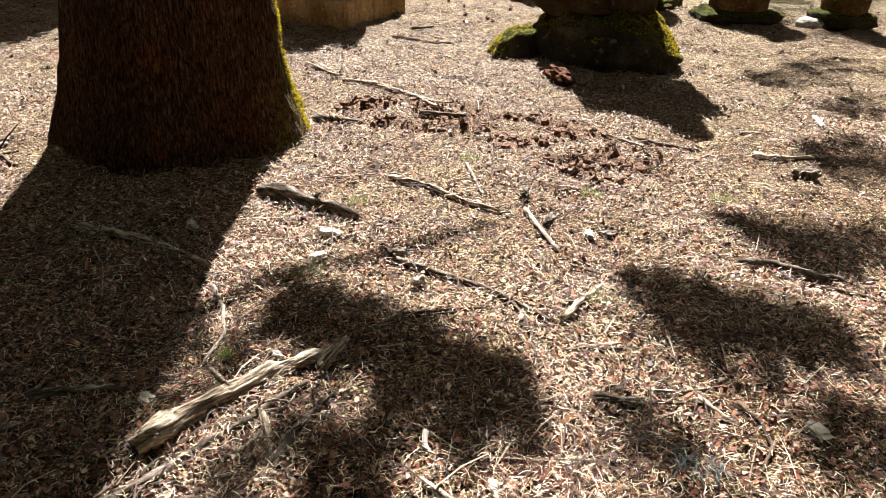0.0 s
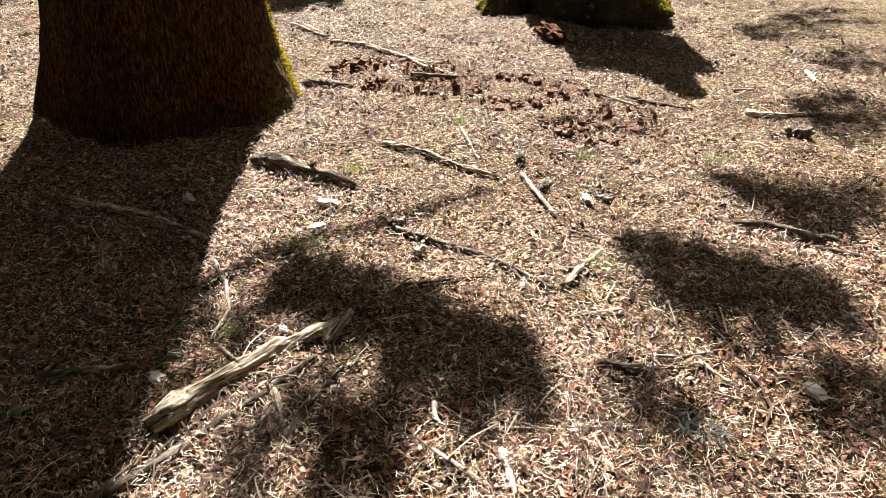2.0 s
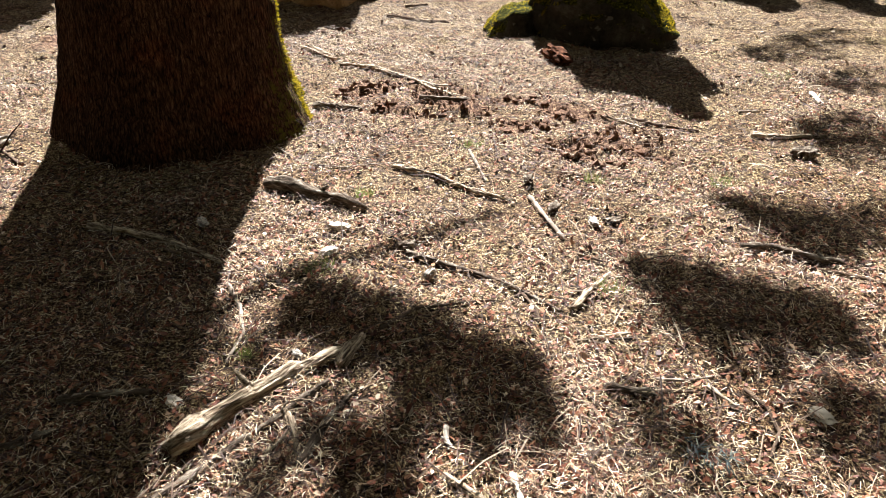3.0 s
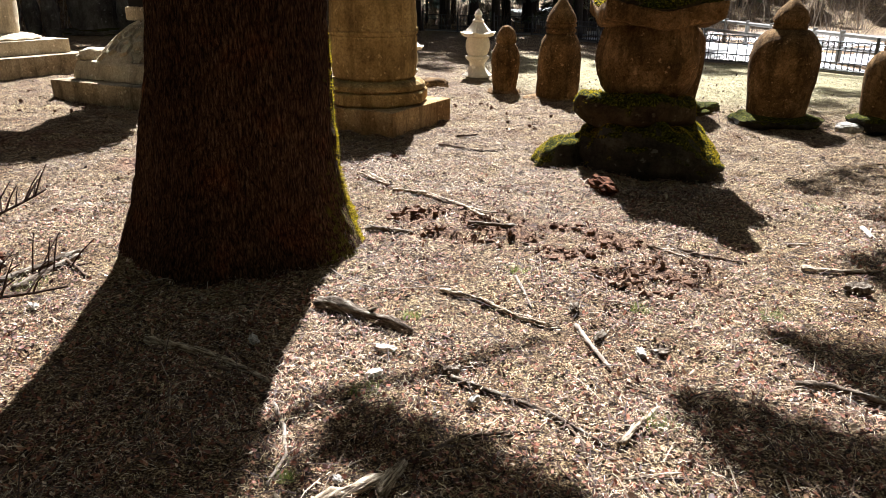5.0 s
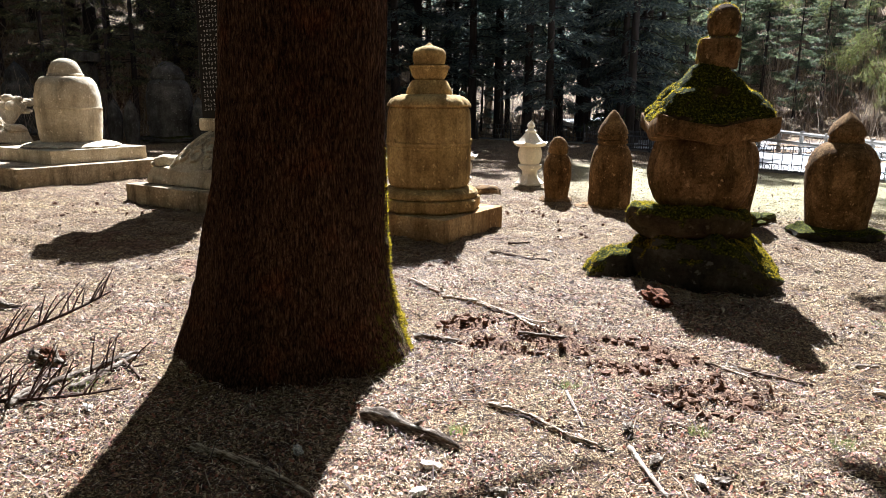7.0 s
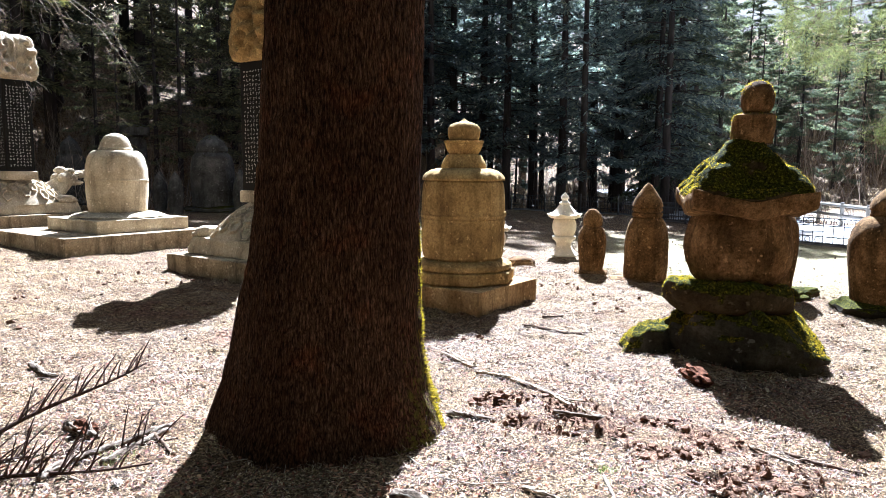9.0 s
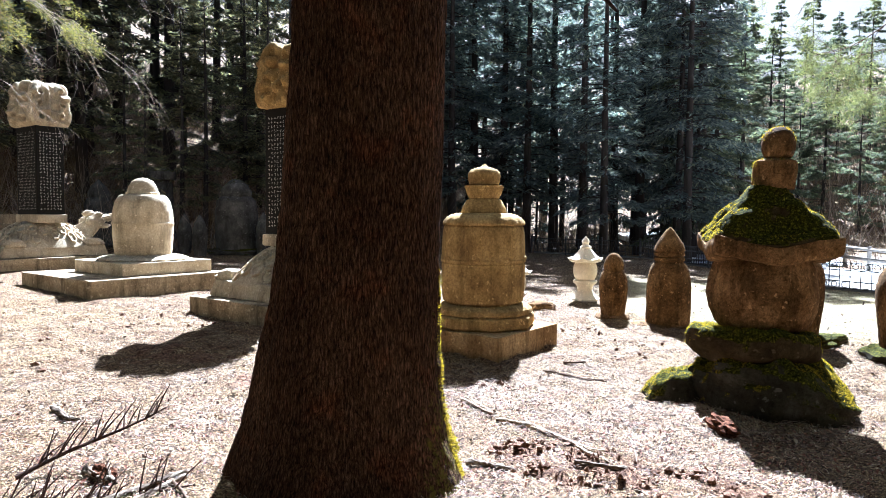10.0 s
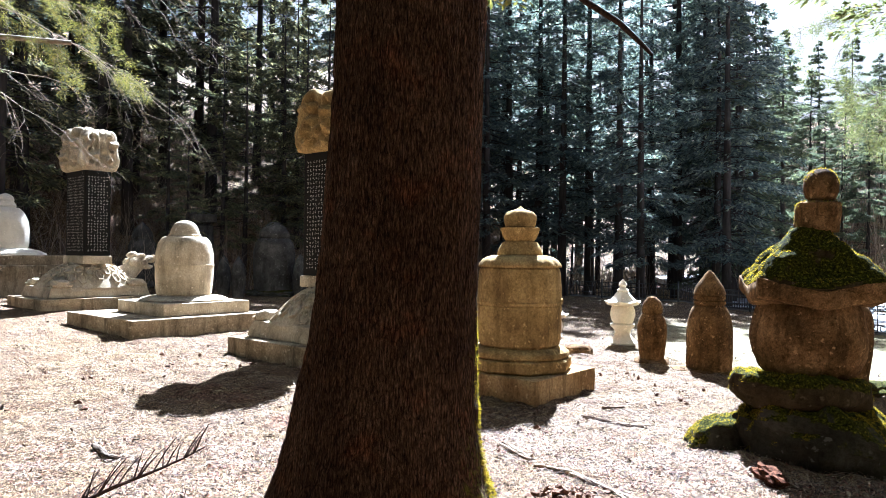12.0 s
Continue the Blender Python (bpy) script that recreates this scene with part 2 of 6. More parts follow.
M_LIMB = simple_mat("limb_bark", [(0.35, (0.018, 0.011, 0.008)), (0.65, (0.07, 0.042, 0.03))], 40, 0.9, None, 0.6, 0.006)


def ground_mat():
    m, n, l, b = mat_base("needle_litter", 0.9, 0.12)
    fine = noise_node(n, l, 120, 10, 0.78)
    mid = noise_node(n, l, 9, 8, 0.7)
    big = noise_node(n, l, 0.8, 5, 0.6)
    clump = noise_node(n, l, 38, 6, 0.72)
    c = ramp(n, l, fine, [(0.44, (0.013, 0.007, 0.005)), (0.515, (0.15, 0.085, 0.048)), (0.585, (0.50, 0.385, 0.235)), (0.67, (0.90, 0.80, 0.59))])
    c = mix(n, l, ramp(n, l, mid, [(0.50, (0, 0, 0)), (0.68, (0.7, 0.7, 0.7))]), c, mix(n, l, 0.75, c, (0.09, 0.05, 0.032)))
    c = mix(n, l, ramp(n, l, big, [(0.42, (0, 0, 0)), (0.66, (0.55, 0.55, 0.55))]), c, mix(n, l, 1.0, c, (1.15, 1.18, 0.95), "MULTIPLY"))
    c = mix(n, l, 0.9, c, ramp(n, l, clump, [(0.39, (0.07, 0.056, 0.048)), (0.47, (0.76, 0.72, 0.66)), (0.57, (1.55, 1.57, 1.5))]), "MULTIPLY")
    worn = noise_node(n, l, 2.4, 7, 0.65)
    c = mix(n, l, 1.0, c, ramp(n, l, worn, [(0.38, (0.72, 0.63, 0.54)), (0.52, (1.0, 1.0, 0.95)), (0.64, (1.2, 1.24, 1.15))]), "MULTIPLY")
    # the turned soil where the litter has been scratched away
    at = n.new("ShaderNodeAttribute")
    at.attribute_name = "soil"
    c = mix(n, l, at.outputs["Fac"], c, ramp(n, l, clump, [(0.36, (0.022, 0.011, 0.007)), (0.50, (0.13, 0.066, 0.038)), (0.64, (0.36, 0.225, 0.13))]))
    at2 = n.new("ShaderNodeAttribute")
    at2.attribute_name = "lawn"
    c = mix(n, l, at2.outputs["Fac"], c, ramp(n, l, mid, [(0.35, (0.24, 0.21, 0.10)), (0.6, (0.40, 0.35, 0.19)), (0.75, (0.5, 0.45, 0.3))]))
    at3 = n.new("ShaderNodeAttribute")
    at3.attribute_name = "snow"
    sn = n.new("ShaderNodeMath")
    sn.operation = "MULTIPLY"
    l.new(at3.outputs["Fac"], sn.inputs[0])
    l.new(ramp(n, l, noise_node(n, l, 0.35, 6, 0.6), [(0.44, (0, 0, 0)), (0.50, (1, 1, 1))]), sn.inputs[1])
    c = mix(n, l, sn.outputs[0], c, (0.8, 0.82, 0.85))
    l.new(c, b.inputs["Base Color"])
    ad = n.new("ShaderNodeMath")
    ad.operation = "MULTIPLY_ADD"
    l.new(mid, ad.inputs[0])
    ad.inputs[1].default_value = 2.5
    l.new(clump, ad.inputs[2])
    bump(n, l, b, ad.outputs[0], 1.0, 0.042)
    return m


M_GROUND = ground_mat()
M_ROAD = simple_mat("pale_road", [(0.35, (0.34, 0.33, 0.31)), (0.7, (0.50, 0.49, 0.46))], 1.2, 0.9, None, 0.2, 0.01)

# ---------------------------------------------------------------- ground
def smooth(a, b, x):
    t = np.clip((x - a) / (b - a), 0, 1)
    return t * t * (3 - 2 * t)


def lattice_noise(x, y, cell, seed):
    """Smooth value noise on arrays."""
    rng = np.random.RandomState(seed)
    tab = rng.rand(256, 256)
    gx, gy = x / cell, y / cell
    ix, iy = np.floor(gx).astype(int), np.floor(gy).astype(int)
    fx, fy = gx - ix, gy - iy
    fx, fy = fx * fx * (3 - 2 * fx), fy * fy * (3 - 2 * fy)
    a, b2, c, d2 = tab[ix % 256, iy % 256], tab[(ix + 1) % 256, iy % 256], tab[ix % 256, (iy + 1) % 256], tab[(ix + 1) % 256, (iy + 1) % 256]
    return (a * (1 - fx) + b2 * fx) * (1 - fy) + (c * (1 - fx) + d2 * fx) * fy - 0.5


def soil_mask(x, y):
    """Two scratched stretches of bare soil beside the big trunk."""
    m = np.zeros_like(x)
    for cx, cy, rx, ry in ((-0.22, 4.25, 0.36, 0.36), (0.10, 4.15, 0.40, 0.34), (0.45, 3.95, 0.36, 0.30), (0.72, 3.75, 0.34, 0.34), (1.0, 3.35, 0.36, 0.30), (0.85, 3.5, 0.3, 0.25), (-4.1, 6.4, 0.7, 0.5), (-2.7, 5.6, 0.4, 0.4)):
        m = np.maximum(m, 1 - smooth(0.5, 1.0, np.hypot((x - cx) / rx, (y - cy) / ry) / 1.22))
    return m * smooth(-0.22, 0.02, lattice_noise(x, y, 0.16, 7) + 0.5 * lattice_noise(x, y, 0.05, 8) + 0.05)


FENCE_X, FENCE_Y = (-6.0, -2.0, 1.8, 3.4, 4.7, 6.3, 7.05, 9.5, 14.0), (26.5, 26.0, 24.4, 20.6, 15.4, 13.9, 13.0, 10.5, 6.0)


def ground_height(x, y):
    x, y = np.asarray(x, float), np.asarray(y, float)
    z = 0.3 * np.clip((-x - 3) / 12, 0, 1.3) ** 1.2
    d = np.hypot(x, y)
    left = smooth(2.0, -9.0, x + 0.12 * y)
    z = z + left * 0.42 * np.clip(d - 25, 0, 60) + (1 - left) * 0.30 * np.clip(d - 48, 0, 90)
    off = y - np.interp(x, FENCE_X, FENCE_Y)
    z = z - (1 - left) * 0.40 * smooth(0.3, 2.2, off)
    z = z + 0.05 * lattice_noise(x, y, 1.1, 1) * smooth(0.5, 3, d)
    near = smooth(16, 10, d)
    z = z + near * ((0.028 + 0.030 * smooth(4.5, 8, d)) * lattice_noise(x, y, 0.17, 2) + 0.018 * lattice_noise(x, y, 0.065, 3))
    s = soil_mask(x, y)
    z = z + s * (0.07 * lattice_noise(x, y, 0.13, 4) + 0.05 * lattice_noise(x, y, 0.07, 5) + 0.006)
    return z


def gz(x, y):
    return float(ground_height(np.array([x]), np.array([y]))[0])


def spaced(lo, hi, step, far, growth):
    a = list(np.arange(lo, hi, step))
    s, up, down = step, [], []
    p, q = a[-1], a[0]
    while p < far:
        s *= growth
        p += s
        q -= s
        up.append(p)
        down.append(q)
    return np.array(down[::-1] + a + up)


def build_ground():
    xs, ys = spaced(-6.6, 4.2, 0.036, 420, 1.06), spaced(0.4, 11.0, 0.036, 420, 1.06)
    gx, gy = np.meshgrid(xs, ys)
    v = np.stack([gx.ravel(), gy.ravel(), ground_height(gx, gy).ravel()], -1)
    w = len(xs)
    i = (np.arange(len(ys) - 1)[:, None] * w + np.arange(w - 1)[None, :]).ravel()
    me = bpy.data.meshes.new("ground")
    me.from_pydata(v.tolist(), [], np.stack([i, i + 1, i + w + 1, i + w], -1).tolist())
    me.polygons.foreach_set("use_smooth", [True] * len(me.polygons))
    x, y = gx.ravel(), gy.ravel()
    lawn = smooth(8.2, 10.5, y - 0.35 * np.abs(x - 4)) * smooth(-0.5, 2.0, x) * smooth(17, 14.5, y + 0.4 * (x - 4)) * 0.8
    snow = smooth(0.8, 1.6, y - np.interp(x, FENCE_X, FENCE_Y)) * smooth(2.5, 5, x) * smooth(40, 30, np.hypot(x, y))
    for name, val in (("soil", soil_mask(x, y)), ("lawn", lawn), ("snow", snow)):
        at = me.attributes.new(name, "FLOAT", "POINT")
        at.data.foreach_set("value", val.astype(np.float32))
    me.materials.append(M_GROUND)
    return tagged(new("ground", me), "forest clearing floor of brown needle litter and bare soil", "ground", kind="structure")


build_ground()

# ---------------------------------------------------------------- helpers for things
def thing(name, x, y, label, category, rz=0.0, group="", z=None, sink=0.0):
    ob = new(name)
    ob.empty_display_size = 0.1
    ob.matrix_basis = pose(x, y, (gz(x, y) if z is None else z) - sink, 0, 0, rz)
    return tagged(ob, label, category, group)


def part(name, bm, material, parent, label="", smooth_faces=True):
    me = bpy.data.meshes.new(name)
    for f in bm.faces:
        f.smooth = smooth_faces
    bm.normal_update()
    for e in bm.edges:                               # arrises stay crisp
        if len(e.link_faces) == 2 and e.calc_face_angle(0.0) > 0.55:
            e.smooth = False
    bm.to_mesh(me)
    bm.free()
    me.materials.append(material)
    ob = new(name, me)
    ob.parent = parent
    return tagged(ob, label)


def rough_up(bm, amp, scale, seed=0.0):
    off = Vector((seed * 7.3, seed * 3.1, seed * 5.7))
    bm.normal_update()
    for v in bm.verts:
        n1 = noise.fractal(v.co * scale + off, 0.8, 2.0, 4)
        v.co += v.normal * n1 * amp


def lathe(profile, segs=48, amp=0.004, scale=5.0, seed=1.0, square=0.0, sides=0, step=0.05):
    """A turned body from (radius, height) rows; sides > 0 makes it a prism with that many sides."""
    fine = []
    for (r0, z0), (r1, z1) in zip(profile, profile[1:]):
        k = max(1, int(math.hypot(r1 - r0, z1 - z0) / step))
        fine += [(r0 + (r1 - r0) * i / k, z0 + (z1 - z0) * i / k) for i in range(k)]
    fine.append(profile[-1])
    bm = bmesh.new()
    rings = []
    for r, z in fine:
        ring = []
        for i in range(segs):
            a = 2 * math.pi * i / segs
            k = 1.0
            if sides:
                h = math.pi / sides
                k = math.cos(h) / math.cos((a % (2 * h)) - h)
            if square:
                k *= 1 + square * (abs(math.cos(2 * a)) - 0.5)
            ring.append(bm.verts.new((r * k * math.cos(a), r * k * math.sin(a), z)))
        rings.append(ring)
    for a, b in zip(rings, rings[1:]):
        for i in range(segs):
            j = (i + 1) % segs
            bm.faces.new((a[j], a[i], b[i], b[j]))
    if fine[0][0] > 0.001:
        bm.faces.new(rings[0])
    if fine[-1][0] > 0.001:
        bm.faces.new(rings[-1][::-1])
    bmesh.ops.recalc_face_normals(bm, faces=bm.faces)
    if amp:
        rough_up(bm, amp, scale, seed)
    return bm


def block(w, d, h, z0=0.0, bev=0.012, amp=0.004, cuts=6, taper=0.0, scale=6.0, seed=0.0):
    """A dressed stone block with worn arrises."""
    bm = bmesh.new()
    bmesh.ops.create_cube(bm, size=1)
    for v in bm.verts:
        k = 1 - taper if v.co.z > 0 else 1
        v.co = Vector((v.co.x * w * k, v.co.y * d * k, (v.co.z + 0.5) * h + z0))
    bmesh.ops.bevel(bm, geom=bm.edges[:], offset=bev, segments=2, affect="EDGES", profile=0.6)
    if cuts:
        long_edges = [e for e in bm.edges if e.calc_length() > 0.12]
        bmesh.ops.subdivide_edges(bm, edges=long_edges, cuts=cuts, use_grid_fill=True)
    if amp:
        rough_up(bm, amp, scale, seed)
    return bm


def boulder(w, d, h, z0, amp, scale, seed, squash=1.0, subdiv=5):
    bm = bmesh.new()
    bmesh.ops.create_icosphere(bm, subdivisions=subdiv, radius=1)
    off = Vector((seed, seed * 2, -seed))
    for v in bm.verts:
        p = v.co.copy()
        q = Vector([math.copysign(abs(c) ** squash, c) for c in p])
        k = 1 + amp * noise.fractal(p * scale + off, 0.9, 2.0, 5)
        v.co = Vector((q.x * w / 2 * k, q.y * d / 2 * k, z0 + (q.z * 0.5 + 0.5) * h * (0.6 + 0.4 * k)))
    return bm


def tube(points, radii, segs=8, amp=0.0, scale=20.0, seed=0.0):
    pts = [Vector(p) for p in points]
    bm = bmesh.new()
    rings = []
    side = Vector((0.31, 0.2, 0.93)).normalized()
    for i, p in enumerate(pts):
        d = (pts[min(i + 1, len(pts) - 1)] - pts[max(i - 1, 0)]).normalized()
        a = d.cross(side)
        a = (a if a.length > 0.05 else d.cross(Vector((1, 0, 0)))).normalized()
        b = d.cross(a)
        rings.append([bm.verts.new(p + (a * math.cos(t) + b * math.sin(t)) * radii[i]) for t in (2 * math.pi * k / segs for k in range(segs))])
    for r, s in zip(rings, rings[1:]):
        for i in range(segs):
            j = (i + 1) % segs
            bm.faces.new((r[i], r[j], s[j], s[i]))
    bm.faces.new(rings[0][::-1])
    bm.faces.new(rings[-1])
    bmesh.ops.recalc_face_normals(bm, faces=bm.faces)
    if amp:
        rough_up(bm, amp, scale, seed)
    return bm


def quads_mesh(name, verts, material, parent=None, per=4):
    me = bpy.data.meshes.new(name)
    n = len(verts) // per
    me.from_pydata(np.asarray(verts).reshape(-1, 3).tolist(), [], np.arange(n * per).reshape(n, per).tolist())
    me.materials.append(material)
    ob = new(name, me)
    ob.parent = parent
    return ob


def moss_fuzz(bm, parent, count, seed, spread=0.45):
    """Cushions of tiny moss shoots on what faces the sky, thickest towards the flanks."""
    rng = np.random.RandomState(seed)
    bm.normal_update()
    faces = [f for f in bm.faces if (f.normal.z > 0.0 or f.normal.y > 0.3) and f.normal.y > -0.48]
    area = np.array([f.calc_area() for f in faces])
    pick = rng.choice(len(faces), count * 5, p=area / area.sum())
    vs = []
    for i in pick:
        f = faces[i]
        w = rng.dirichlet(np.ones(len(f.verts)))
        p = Vector((0, 0, 0))
        for q, v in zip(w, f.verts):
            p += v.co * float(q)
        patch = 0.5 + 0.9 * noise.fractal(p * 4.0 + Vector((seed, 0, 3)), 0.8, 2, 4) + 0.55 * max(f.normal.z, 0) + 0.5 * float(smooth(spread * 0.4, spread, abs(p.x))) - 0.75
        if patch < 0.12 or len(vs) >= count * 4:
            continue
        d = (f.normal + Vector(rng.randn(3) * 0.55)).normalized() * (rng.uniform(0.006, 0.015) * min(1.0, 0.5 + patch))
        sd = d.cross(Vector(rng.randn(3))).normalized() * 0.0017
        vs += [p - sd, p + sd, p + d + sd * 0.5, p + d - sd * 0.5]
    tagged(quads_mesh("moss", np.array(vs), M_MOSS, parent), "yellow-green moss cushions", kind="stuff")


ROW = -25.5                                        # the monuments stand square to one row
U, V = Vector((0.9026, -0.4305)), Vector((0.4305, 0.9026))

# ---------------------------------------------------------------- stone monuments
def bell_stupa():
    s = thing("stone_stupa", -1.13, 7.76, "bell-shaped warm granite stupa on a square plinth beside the big tree", "stupa", ROW, "stone stupas")
    part("plinth", block(1.25, 1.25, 0.30, -0.08, 0.010, 0.003, 8), M_PLINTH, s, "plain square granite plinth")
    part("base", lathe([(0.57, 0.222), (0.595, 0.235), (0.605, 0.25), (0.605, 0.345), (0.59, 0.36), (0.54, 0.365)], 64, 0.002, 6, 2, sides=8), M_GRANITE, s, "eight-sided granite base slab")
    ring = lathe([(0.50, 0.365), (0.545, 0.372), (0.558, 0.395), (0.55, 0.43), (0.515, 0.46), (0.46, 0.475), (0.42, 0.478)], 96, 0, 9, 3, step=0.015)
    for v in ring.verts:                            # worn petals round the ring
        a, r = math.atan2(v.co.y, v.co.x), math.hypot(v.co.x, v.co.y)
        k = 1 + 0.018 * (abs(math.sin(8 * a)) - 0.5) * float(smooth(0.44, 0.54, r))
        v.co.x *= k
        v.co.y *= k
    rough_up(ring, 0.004, 8, 3)
    part("lotus_ring", ring, M_GRANITE, s, "worn lotus-carved ring")
    part("body", lathe([(0.425, 0.478), (0.428, 0.488), (0.45, 0.505), (0.462, 0.56), (0.470, 0.70), (0.473, 0.925), (0.464, 0.930), (0.464, 0.942), (0.480, 0.947), (0.483, 0.968), (0.471, 0.985), (0.468, 1.15), (0.460, 1.27), (0.447, 1.335), (0.43, 1.352)], 96, 0.002, 7, 4, step=0.02), M_GRANITE, s, "bell-shaped drum with a raised band")
    for k in range(8):                              # small loops on the raised band
        a = 2 * math.pi * (k + 0.5) / 8
        c = Vector((math.cos(a), math.sin(a), 0)) * 0.476
        t = Vector((-math.sin(a), math.cos(a), 0))
        pts = [c + t * 0.055 * math.cos(q) + Vector((0, 0, 0.978 + 0.03 * math.sin(q))) for q in (math.pi * i / 6 for i in range(7))]
        part("band_loop", tube(pts, [0.011] * 7, 6), M_GRANITE, s)
    cap = lathe([(0.43, 1.352), (0.452, 1.358), (0.456, 1.375), (0.444, 1.405), (0.415, 1.44), (0.37, 1.468), (0.31, 1.485), (0.25, 1.49)], 128, 0, 1, 5, step=0.02)
    for v in cap.verts:                             # scalloped petals round the shoulder
        r = math.hypot(v.co.x, v.co.y)
        k = 1 + 0.030 * abs(math.sin(10 * math.atan2(v.co.y, v.co.x))) * smooth(0.3, 0.45, r)
        v.co.x *= k
        v.co.y *= k
    rough_up(cap, 0.003, 8, 3)
    part("shoulder", cap, M_GRANITE, s, "lotus-petal shoulder")
    part("neck", lathe([(0.238, 1.485), (0.254, 1.495), (0.254, 1.515), (0.24, 1.56), (0.212, 1.61), (0.19, 1.64), (0.155, 1.645)], 48, 0.002, 8, 6), M_GRANITE, s)
    part("bowl", lathe([(0.15, 1.642), (0.165, 1.65), (0.188, 1.69), (0.208, 1.74), (0.213, 1.765), (0.222, 1.77), (0.222, 1.797), (0.20, 1.80), (0.15, 1.80)], 48, 0.002, 8, 7), M_GRANITE, s)
    part("finial", lathe([(0.14, 1.80), (0.166, 1.81), (0.178, 1.85), (0.184, 1.90), (0.178, 1.94), (0.15, 1.975), (0.09, 1.998), (0.045, 2.01), (0.022, 2.03), (0.0, 2.045)], 48, 0.002, 8, 8), M_GRANITE, s, "bud-shaped finial")


def dome_stupa():
    s = thing("stone_stupa", -7.89, 11.19, "pale dome-topped granite stupa on a two-step plinth", "stupa", ROW, "stone stupas")
    low = block(2.52, 2.52, 0.45, -0.18, 0.02, 0.006, 10)
    for v in low.verts:
        v.co += Vector((-0.13, -0.25, 0))
    part("plinth", low, M_PLINTH_PALE, s, "low wide granite plinth")
    part("upper_plinth", block(1.69, 1.69, 0.22, 0.27, 0.018, 0.005, 8), M_GRANITE_PALE, s, "smaller granite step")
    rb = lathe([(0.78, 0.49), (0.78, 0.505), (0.69, 0.545), (0.56, 0.58), (0.50, 0.585)], 64, 0, 1, 5, step=0.03)
    for v in rb.verts:
        v.co.z += 0.018 * abs(math.sin(8 * math.atan2(v.co.y, v.co.x))) * smooth(0.55, 0.75, math.hypot(v.co.x, v.co.y))
    part("lotus_ring", rb, M_GRANITE_PALE, s, "round lotus-carved ring")
    part("body", lathe([(0.475, 0.58), (0.485, 0.62), (0.508, 0.85), (0.516, 1.12), (0.526, 1.13), (0.526, 1.155), (0.516, 1.165), (0.505, 1.36), (0.465, 1.54), (0.40, 1.635), (0.36, 1.66)], 64, 0.004, 6, 12, step=0.03), M_GRANITE_PALE, s, "bell-shaped drum with one thin band")
    part("cap", lathe([(0.275, 1.655), (0.285, 1.67), (0.285, 1.70), (0.262, 1.715), (0.26, 1.735), (0.235, 1.82), (0.18, 1.905), (0.09, 1.955), (0.0, 1.97)], 48, 0.004, 8, 13), M_GRANITE_PALE, s, "rounded dome cap")


def far_bell_stupa():
    s = thing("stone_stupa", -16.2, 15.05, "pale bell stupa on a tall stepped pedestal at the wood's edge", "stupa", ROW, "stone stupas")
    part("plinth", block(2.6, 2.6, 0.86, -0.1, 0.03, 0.006, 8), M_PLINTH_PALE, s)
    part("upper_plinth", block(2.2, 2.2, 0.26, 0.76, 0.03, 0.006, 8), M_PLINTH_PALE, s)
    part("lotus_ring", lathe([(1.0, 1.02), (0.98, 1.07), (0.80, 1.15), (0.58, 1.20)], 48, 0.006, 6, 3), M_WHITE, s)
    part("body", lathe([(0.54, 1.20), (0.57, 1.36), (0.575, 1.75), (0.55, 1.95), (0.45, 2.18), (0.33, 2.30)], 48, 0.004, 6, 4), M_WHITE, s)
    part("cap", lathe([(0.25, 2.30), (0.26, 2.36), (0.20, 2.47), (0.21, 2.52), (0.17, 2.62), (0.06, 2.68), (0.0, 2.69)], 32, 0.003, 6, 4), M_WHITE, s)


def pointed_stupa(x, y, scale, profile, mat_body, label, lean=0.0, slab=None, slab_mat=None, rz=0.0, seed=1.0):
    s = thing("stone_stupa", x, y, label, "stupa", rz, "stone stupas")
    body, cap = profile
    bb = lathe(body, 48, 0.008 * scale, 4.5, seed, 0.02)
    cb = lathe(cap, 40, 0.004 * scale, 6.5, seed + 1)
    for bm in (bb, cb):
        for v in bm.verts:
            v.co.x += lean * v.co.z
    part("body", bb, mat_body, s, "worn barrel-shaped shaft")
    part("cap", cb, mat_body, s, "pointed bud-shaped cap")
    if slab:
        part("base", boulder(slab[0] * 0.95, slab[1] * 0.95, slab[2], -0.05, 0.16, 1.5, seed * 3, 0.72, 4), slab_mat or mat_body, s, "rough base stone")
    return s


